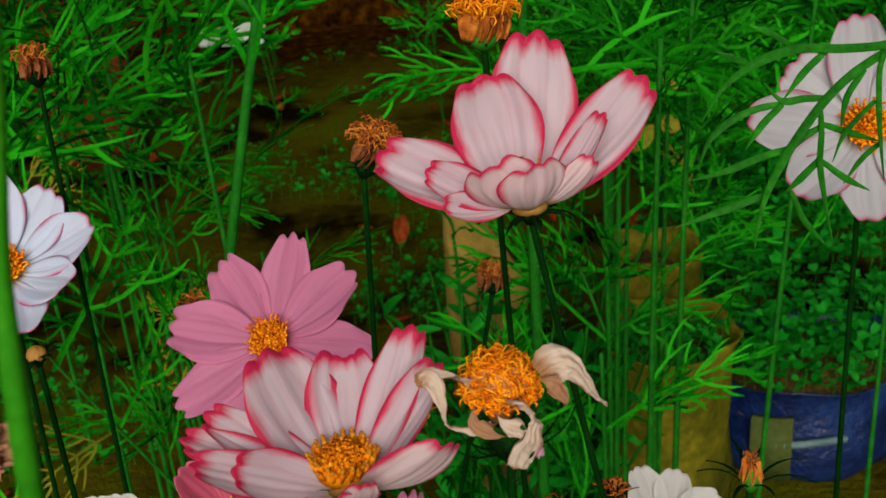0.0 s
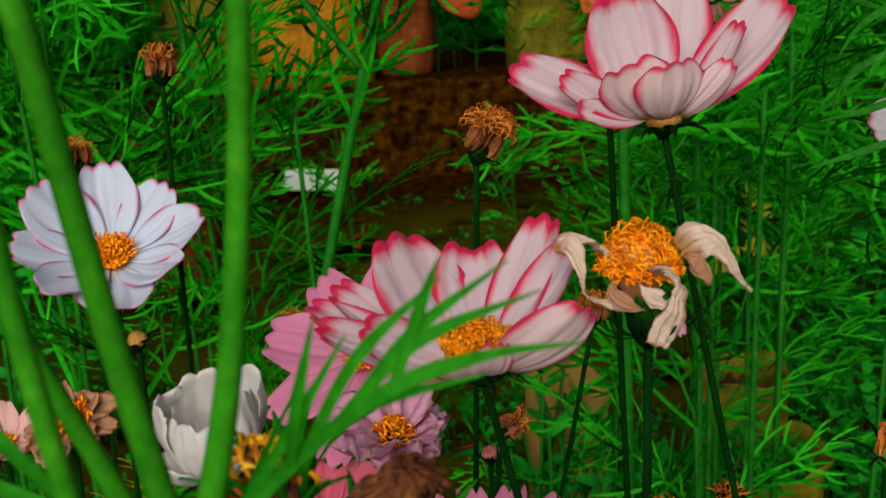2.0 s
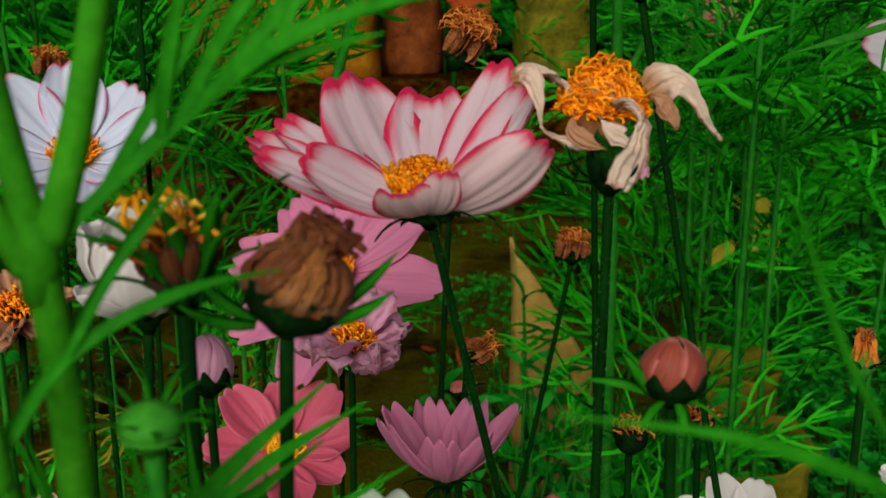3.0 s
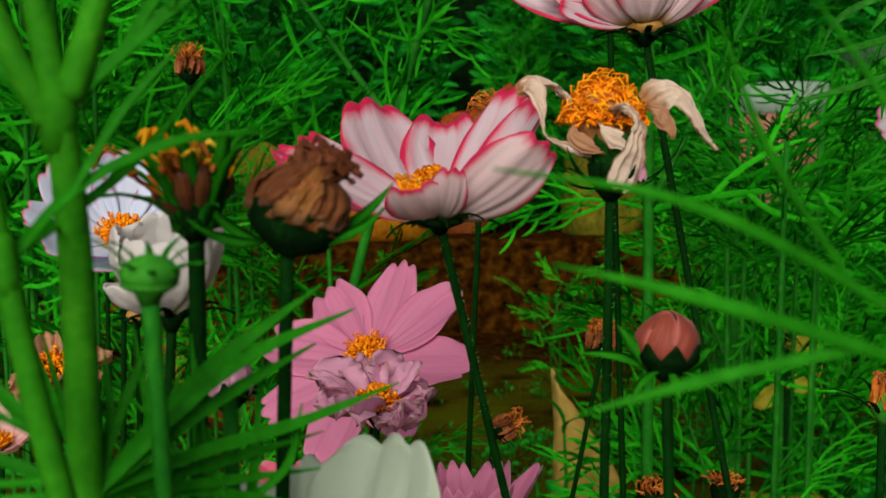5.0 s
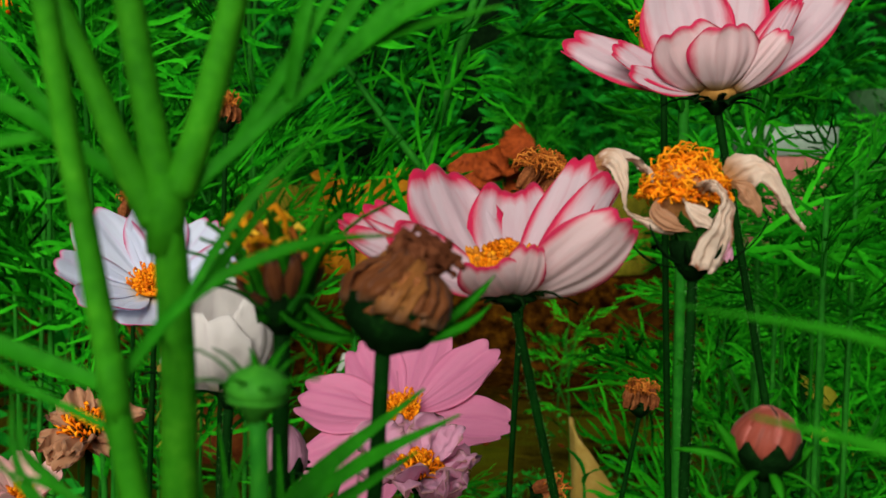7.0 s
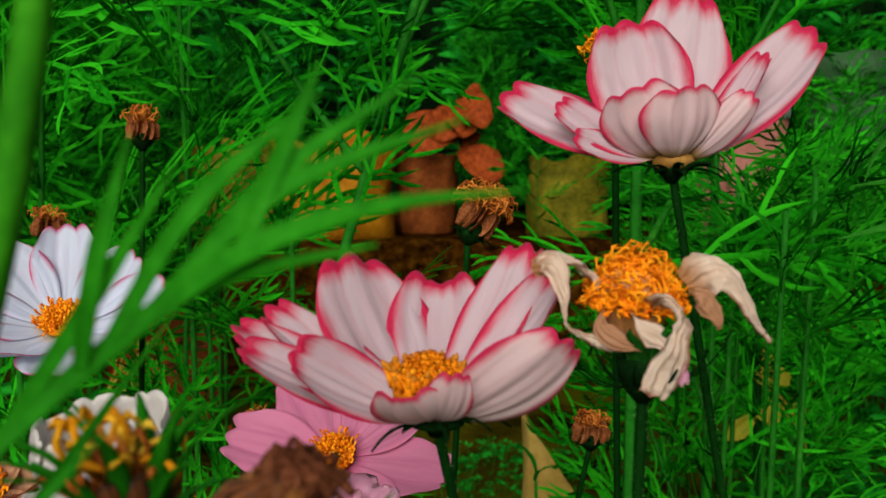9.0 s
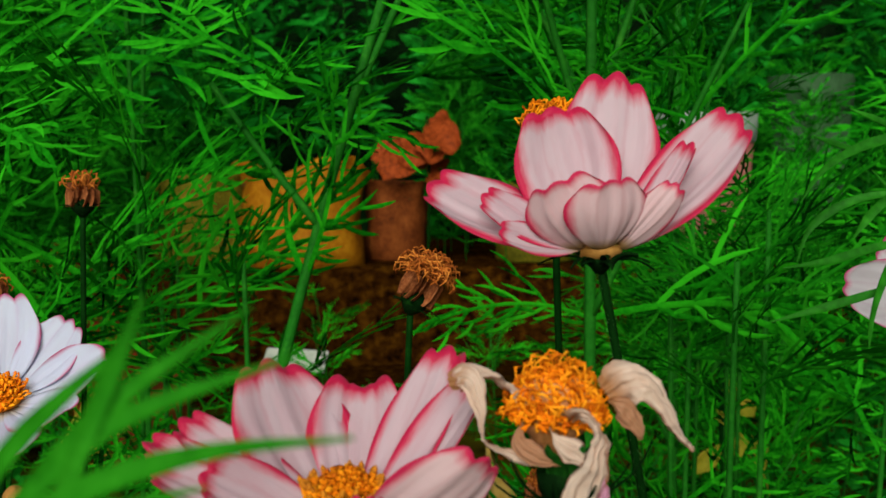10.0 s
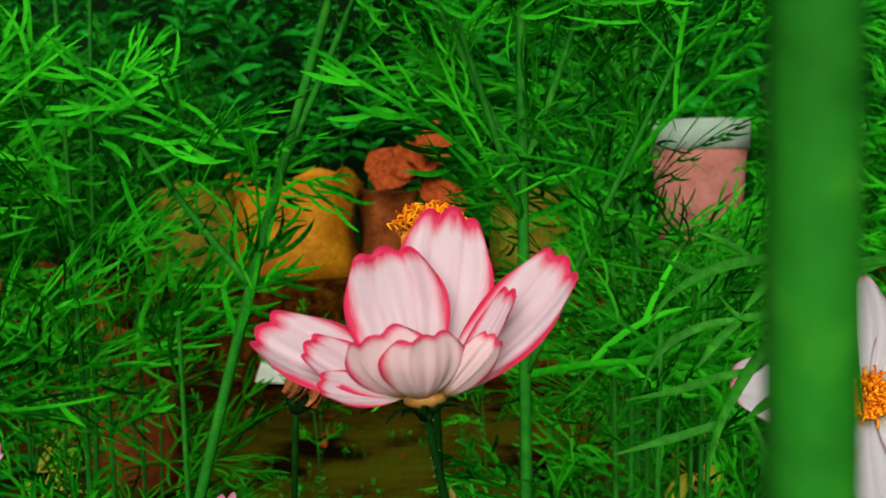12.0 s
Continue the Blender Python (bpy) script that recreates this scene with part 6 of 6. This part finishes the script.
def front_companion():
    root = thing("cosmos_plant", (-0.118, -0.155, 0), "green cosmos plant with a jointed stem and drooping narrow leaves", "plant", "leafy cosmos plants")
    o = np.array((-0.118, -0.155, 0.0))
    rel = lambda *ps: [np.array(p) - o for p in ps]  # noqa: E731
    add_stem(root, rel((-0.1215, -0.165, 0.75), (-0.1170, -0.167, 0.700), (-0.1140, -0.167, 0.680), (-0.1112, -0.167, 0.664), (-0.1095, -0.167, 0.654), (-0.1065, -0.167, 0.638), (-0.1030, -0.166, 0.620), (-0.1005, -0.163, 0.58), (-0.105, -0.155, 0.0)), 1.25 * MM, FRESHSTEM)
    part("node", mesh("node", *lathe_data([(1.35 * MM, -3.5 * MM), (1.6 * MM, -1 * MM), (1.6 * MM, 1 * MM), (1.35 * MM, 3.5 * MM)], (-0.15, 0, 1), np.array((-0.1095, -0.167, 0.654)) - o, 12), FRESHSTEM), root)
    n3 = (-0.1055, -0.1515, 0.6235)
    blade_leaf(root, [rel(n3, (-0.0935, -0.1392, 0.6363), (-0.0780, -0.1297, 0.6473)), rel(n3, (-0.0884, -0.1391, 0.6380), (-0.0731, -0.1300, 0.6438)), rel(n3, (-0.0918, -0.1395, 0.6325), (-0.0789, -0.1304, 0.6388))], 2.4 * MM)
    blade_leaf(root, [rel(n3, (-0.0950, -0.1407, 0.6254), (-0.0819, -0.1324, 0.6274), (-0.0669, -0.1241, 0.6314)), rel(n3, (-0.0938, -0.1369, 0.6227), (-0.0785, -0.1247, 0.6242)), rel(n3, (-0.0938, -0.1371, 0.6203), (-0.0790, -0.1252, 0.6186)), rel(n3, (-0.0938, -0.1372, 0.6190), (-0.0790, -0.1257, 0.6126))], 2.0 * MM)
    blade_leaf(root, [rel(n3, (-0.1168, -0.1505, 0.6223), (-0.1360, -0.1519, 0.6235)), rel(n3, (-0.1160, -0.1507, 0.6193), (-0.1359, -0.1528, 0.6125)), rel(n3, (-0.1160, -0.1500, 0.6272), (-0.1345, -0.1508, 0.6352)), rel(n3, (-0.1129, -0.1497, 0.6311), (-0.1243, -0.1501, 0.6438)), rel(n3, (-0.1128, -0.1505, 0.6215), (-0.1273, -0.1522, 0.6192))], 2.1 * MM)
    blade_leaf(root, [rel(n3, (-0.1035, -0.1445, 0.6328), (-0.1000, -0.1402, 0.6423)), rel(n3, (-0.1051, -0.1447, 0.6311), (-0.1067, -0.1403, 0.6406))], 1.4 * MM)
    for line in (((-0.1100, -0.167, 0.650), (-0.1185, -0.165, 0.6535), (-0.1265, -0.163, 0.6562)), ((-0.1070, -0.167, 0.637), (-0.1150, -0.165, 0.6430), (-0.1225, -0.163, 0.6450)),
                 ((-0.1065, -0.167, 0.635), (-0.1165, -0.164, 0.6400), (-0.1240, -0.161, 0.6460)), ((-0.1065, -0.167, 0.636), (-0.1190, -0.165, 0.6385), (-0.1280, -0.163, 0.6372), (-0.1315, -0.162, 0.6310)),
                 ((-0.1050, -0.167, 0.630), (-0.1150, -0.165, 0.6295), (-0.1245, -0.163, 0.6325))):
        a, e = np.array(line[-2]), np.array(line[-1])
        fork = [a, a * 0.5 + e * 0.5 + (-0.001, 0.001, 0.0025), e + (0.0015, 0.002, 0.0065)]
        blade_leaf(root, [rel(*line), rel(*fork)], 0.95 * MM)
    blade_leaf(root, [rel((-0.1100, -0.1660, 0.6545), (-0.1075, -0.1500, 0.6590), (-0.1035, -0.1280, 0.6670), (-0.0930, -0.1150, 0.6830))], 1.5 * MM)
    blade_leaf(root, [rel((-0.1095, -0.167, 0.654), (-0.126, -0.167, 0.660), (-0.142, -0.166, 0.663), (-0.158, -0.163, 0.655)), rel((-0.122, -0.166, 0.658), (-0.134, -0.165, 0.668), (-0.146, -0.164, 0.673)), rel((-0.126, -0.166, 0.659), (-0.138, -0.165, 0.650), (-0.150, -0.164, 0.640)), rel((-0.131, -0.166, 0.661), (-0.145, -0.165, 0.650), (-0.155, -0.163, 0.645))], 2.2 * MM)
    blade_leaf(root, [rel((-0.1095, -0.167, 0.654), (-0.104, -0.160, 0.662), (-0.092, -0.156, 0.668), (-0.082, -0.152, 0.669)), rel((-0.104, -0.160, 0.662), (-0.098, -0.158, 0.672), (-0.091, -0.156, 0.680))], 1.4 * MM)
    return root


front_plant()
front_companion()


def low_blades():
    """Upright narrow leaves crowding round the faded heads."""
    rng = np.random.default_rng(181)
    root = thing("cosmos_plant", (-0.092, -0.128, 0), "low green cosmos plant with crowded upright narrow leaves", "plant", "leafy cosmos plants")
    add_stem(root, [(0, 0, 0.63), (0.001, 0, 0.5), (0, 0, 0.25), (0, 0, 0)], 1.2 * MM, STEM)
    for i in range(7):
        x, y, z = -0.020 + 0.0036 * i + rng.uniform(-0.002, 0.002), rng.uniform(-0.010, 0.014), rng.uniform(0.594, 0.610)
        dx, tall = (x + 0.002) * rng.uniform(0.3, 1.0), rng.uniform(0.026, 0.042)
        line = [(0.0, 0.0, z - 0.02), (x * 0.7, y * 0.6, z), (x + dx * 0.5, y, z + tall * 0.55), (x + dx, y, z + tall)]
        fork = [(x * 0.9, y * 0.9, z + 0.008), (x + dx + 0.003, y, z + tall * 0.45), (x + dx + rng.uniform(-0.006, 0.008), y, z + tall * 0.8)]
        blade_leaf(root, [line, fork], rng.uniform(1.5, 2.1) * MM)


low_blades()


def right_blades():
    root = thing("cosmos_plant", (-0.005, -0.185, 0), "green cosmos plant reaching in with long narrow leaves", "plant", "leafy cosmos plants")
    o = np.array((-0.005, -0.185, 0.0))
    rel = lambda *ps: [np.array(p) - o for p in ps]  # noqa: E731
    add_stem(root, rel((-0.004, -0.1835, 0.640), (-0.0045, -0.184, 0.60), (-0.005, -0.185, 0.3), (-0.005, -0.185, 0.0)), 1.5 * MM)
    hub = (-0.004, -0.1835, 0.640)
    blade_leaf(root, [rel(hub, (-0.0228, -0.1862, 0.6470), (-0.0407, -0.1868, 0.6526), (-0.0521, -0.1866, 0.6554)), rel((-0.0228, -0.1862, 0.6470), (-0.036, -0.186, 0.6445), (-0.050, -0.186, 0.641))], 1.5 * MM)
    blade_leaf(root, [rel(hub, (-0.0228, -0.184, 0.6526), (-0.0406, -0.1855, 0.6612), (-0.0576, -0.1849, 0.6643)), rel((-0.0228, -0.184, 0.6526), (-0.030, -0.180, 0.666), (-0.0335, -0.1744, 0.680))], 1.3 * MM)
    blade_leaf(root, [rel(hub, (-0.012, -0.182, 0.655), (-0.018, -0.180, 0.670), (-0.027, -0.178, 0.684))], 1.2 * MM)
    return root


right_blades()


def passing_bud():
    """The green bud that the lens brushes past, and the stem beside it."""
    bud((-0.0302, -0.2107, 0.7257), "plump yellow-green cosmos bud on a slender stem", 161, (0.010, 0.05), 4.1, PASSBUD, (0.1, 0, 1), 4, PASSBUD, PASSBUD, 0.9, 0.58, 1.8, 6, STEM)
    root = thing("cosmos_plant", (0.006, -0.183, 0), "tall bare green cosmos stem", "plant", "leafy cosmos plants")
    add_stem(root, [(-0.0015, -0.0015, 0.79), (-0.0018, -0.0015, 0.74), (-0.001, -0.001, 0.66), (0, 0, 0.3), (0, 0, 0)], 2.3 * MM, STEM)


passing_bud()


def veil_leaf():
    """The dark forked leaf in front of the flower edged in pink."""
    root = thing("cosmos_plant", (0.125, 0.02, 0), "dark green forked cosmos leaf hanging from a tall stem", "plant", "leafy cosmos plants")
    o = np.array((0.125, 0.02, 0.0))
    rel = lambda *ps: [np.array(p) - o for p in ps]  # noqa: E731
    add_stem(root, rel((0.139, 0.023, 0.80), (0.137, 0.023, 0.74), (0.134, 0.022, 0.5), (0.125, 0.02, 0.0)), 1.6 * MM)
    blade_leaf(root, [rel((0.1355, 0.0225, 0.7305), (0.1124, 0.0221, 0.7265), (0.1006, 0.0232, 0.7267), (0.0874, 0.0249, 0.7277), (0.0737, 0.0249, 0.7244), (0.0643, 0.0234, 0.7191), (0.0572, 0.0206, 0.7111)), rel((0.0881, 0.0261, 0.7274), (0.0818, 0.0289, 0.7318), (0.0750, 0.0312, 0.7351)), rel((0.0746, 0.0268, 0.7240), (0.0701, 0.0297, 0.7259), (0.0657, 0.0327, 0.7281)), rel((0.0963, 0.0244, 0.7261), (0.0892, 0.0228, 0.7213), (0.0822, 0.0204, 0.7147))], 2.9 * MM, mat=VEILLEAF)
    blade_leaf(root, [rel((0.1355, 0.0225, 0.7305), (0.1105, 0.0211, 0.7234), (0.1019, 0.0201, 0.7190), (0.0945, 0.0186, 0.7138), (0.0867, 0.0162, 0.7066), (0.0774, 0.0128, 0.6959), (0.0728, 0.0102, 0.6892), (0.0686, 0.0064, 0.6796), (0.0675, 0.0046, 0.6760)), rel((0.0950, 0.0195, 0.7136), (0.0885, 0.0206, 0.7139), (0.0824, 0.0214, 0.7137), (0.0777, 0.0243, 0.7191)), rel((0.0823, 0.0212, 0.7130), (0.0749, 0.0227, 0.7119), (0.0680, 0.0236, 0.7093), (0.0607, 0.0233, 0.7038), (0.0568, 0.0215, 0.6958)), rel((0.0929, 0.0193, 0.7123), (0.0920, 0.0158, 0.7045), (0.0903, 0.0125, 0.6968), (0.0902, 0.0078, 0.6862), (0.0909, 0.0022, 0.6737)), rel((0.0920, 0.0168, 0.7059), (0.0858, 0.0171, 0.7025), (0.0801, 0.0167, 0.6977)), rel((0.0908, 0.0135, 0.6973), (0.0850, 0.0115, 0.6937), (0.0781, 0.0094, 0.6896)), rel((0.0915, 0.0131, 0.6965), (0.0970, 0.0103, 0.6918), (0.1041, 0.0076, 0.6877)), rel((0.0932, 0.0169, 0.7065), (0.1001, 0.0161, 0.7036), (0.1101, 0.0146, 0.7000)), rel((0.0821, 0.0162, 0.7008), (0.0740, 0.0163, 0.6993), (0.0635, 0.0162, 0.6965), (0.0512, 0.0168, 0.6946)), rel((0.0748, 0.0126, 0.6890), (0.0644, 0.0136, 0.6859), (0.0475, 0.0151, 0.6814)), rel((0.0813, 0.0117, 0.6893), (0.0834, 0.0068, 0.6816), (0.0885, 0.0017, 0.6746)), rel((0.0823, 0.0212, 0.7130), (0.0754, 0.0200, 0.7077), (0.0700, 0.0184, 0.7016)), rel((0.1070, 0.0205, 0.7207), (0.1014, 0.0197, 0.7129), (0.0995, 0.0181, 0.7047))], 2.9 * MM, mat=VEILLEAF)
    blade_leaf(root, [rel((0.1355, 0.0225, 0.7305), (0.1128, 0.0210, 0.7239), (0.1092, 0.0156, 0.7121), (0.1078, 0.0105, 0.7017), (0.1069, 0.0053, 0.6913)), rel((0.1089, 0.0167, 0.7119), (0.1029, 0.0157, 0.7073), (0.0985, 0.0147, 0.7033), (0.0945, 0.0125, 0.6963)), rel((0.1087, 0.0120, 0.7004), (0.1037, 0.0125, 0.6961), (0.0982, 0.0120, 0.6892))], 2.2 * MM, mat=VEILLEAF)
    return root


veil_leaf()


def marigold(x, y, z):
    rng = np.random.default_rng(171)
    root = thing("marigold", (x, y, 0), "bright orange double flower among far leaves", "flower")
    b = np.array((0, 0, z))
    for k in range(3):
        for px, py, pz, w in rosette((0, -0.3, 1), 9 - 2 * k, 22 - 5 * k, 12, 20 * k, 0.2 + 0.5 * k, 0.15, 172 + k, 4):
            t = np.array((px, py, pz)) * MM
            v, f, uv = petal_data(b + (0, 0, 0.003), b + t, w * MM, (0, -0.3, 1), rng, 0.15, 0.3, 0.05, 7, 7, 0.06)
            part("petal", mesh("petal", v, f, ORANGE, uv), root)
    add_stem(root, [b, b * 0.5 + (0.01, 0, 0), (0.02, 0, 0)], 0.0018, STEM)


marigold(-0.421, 0.634, 0.822)
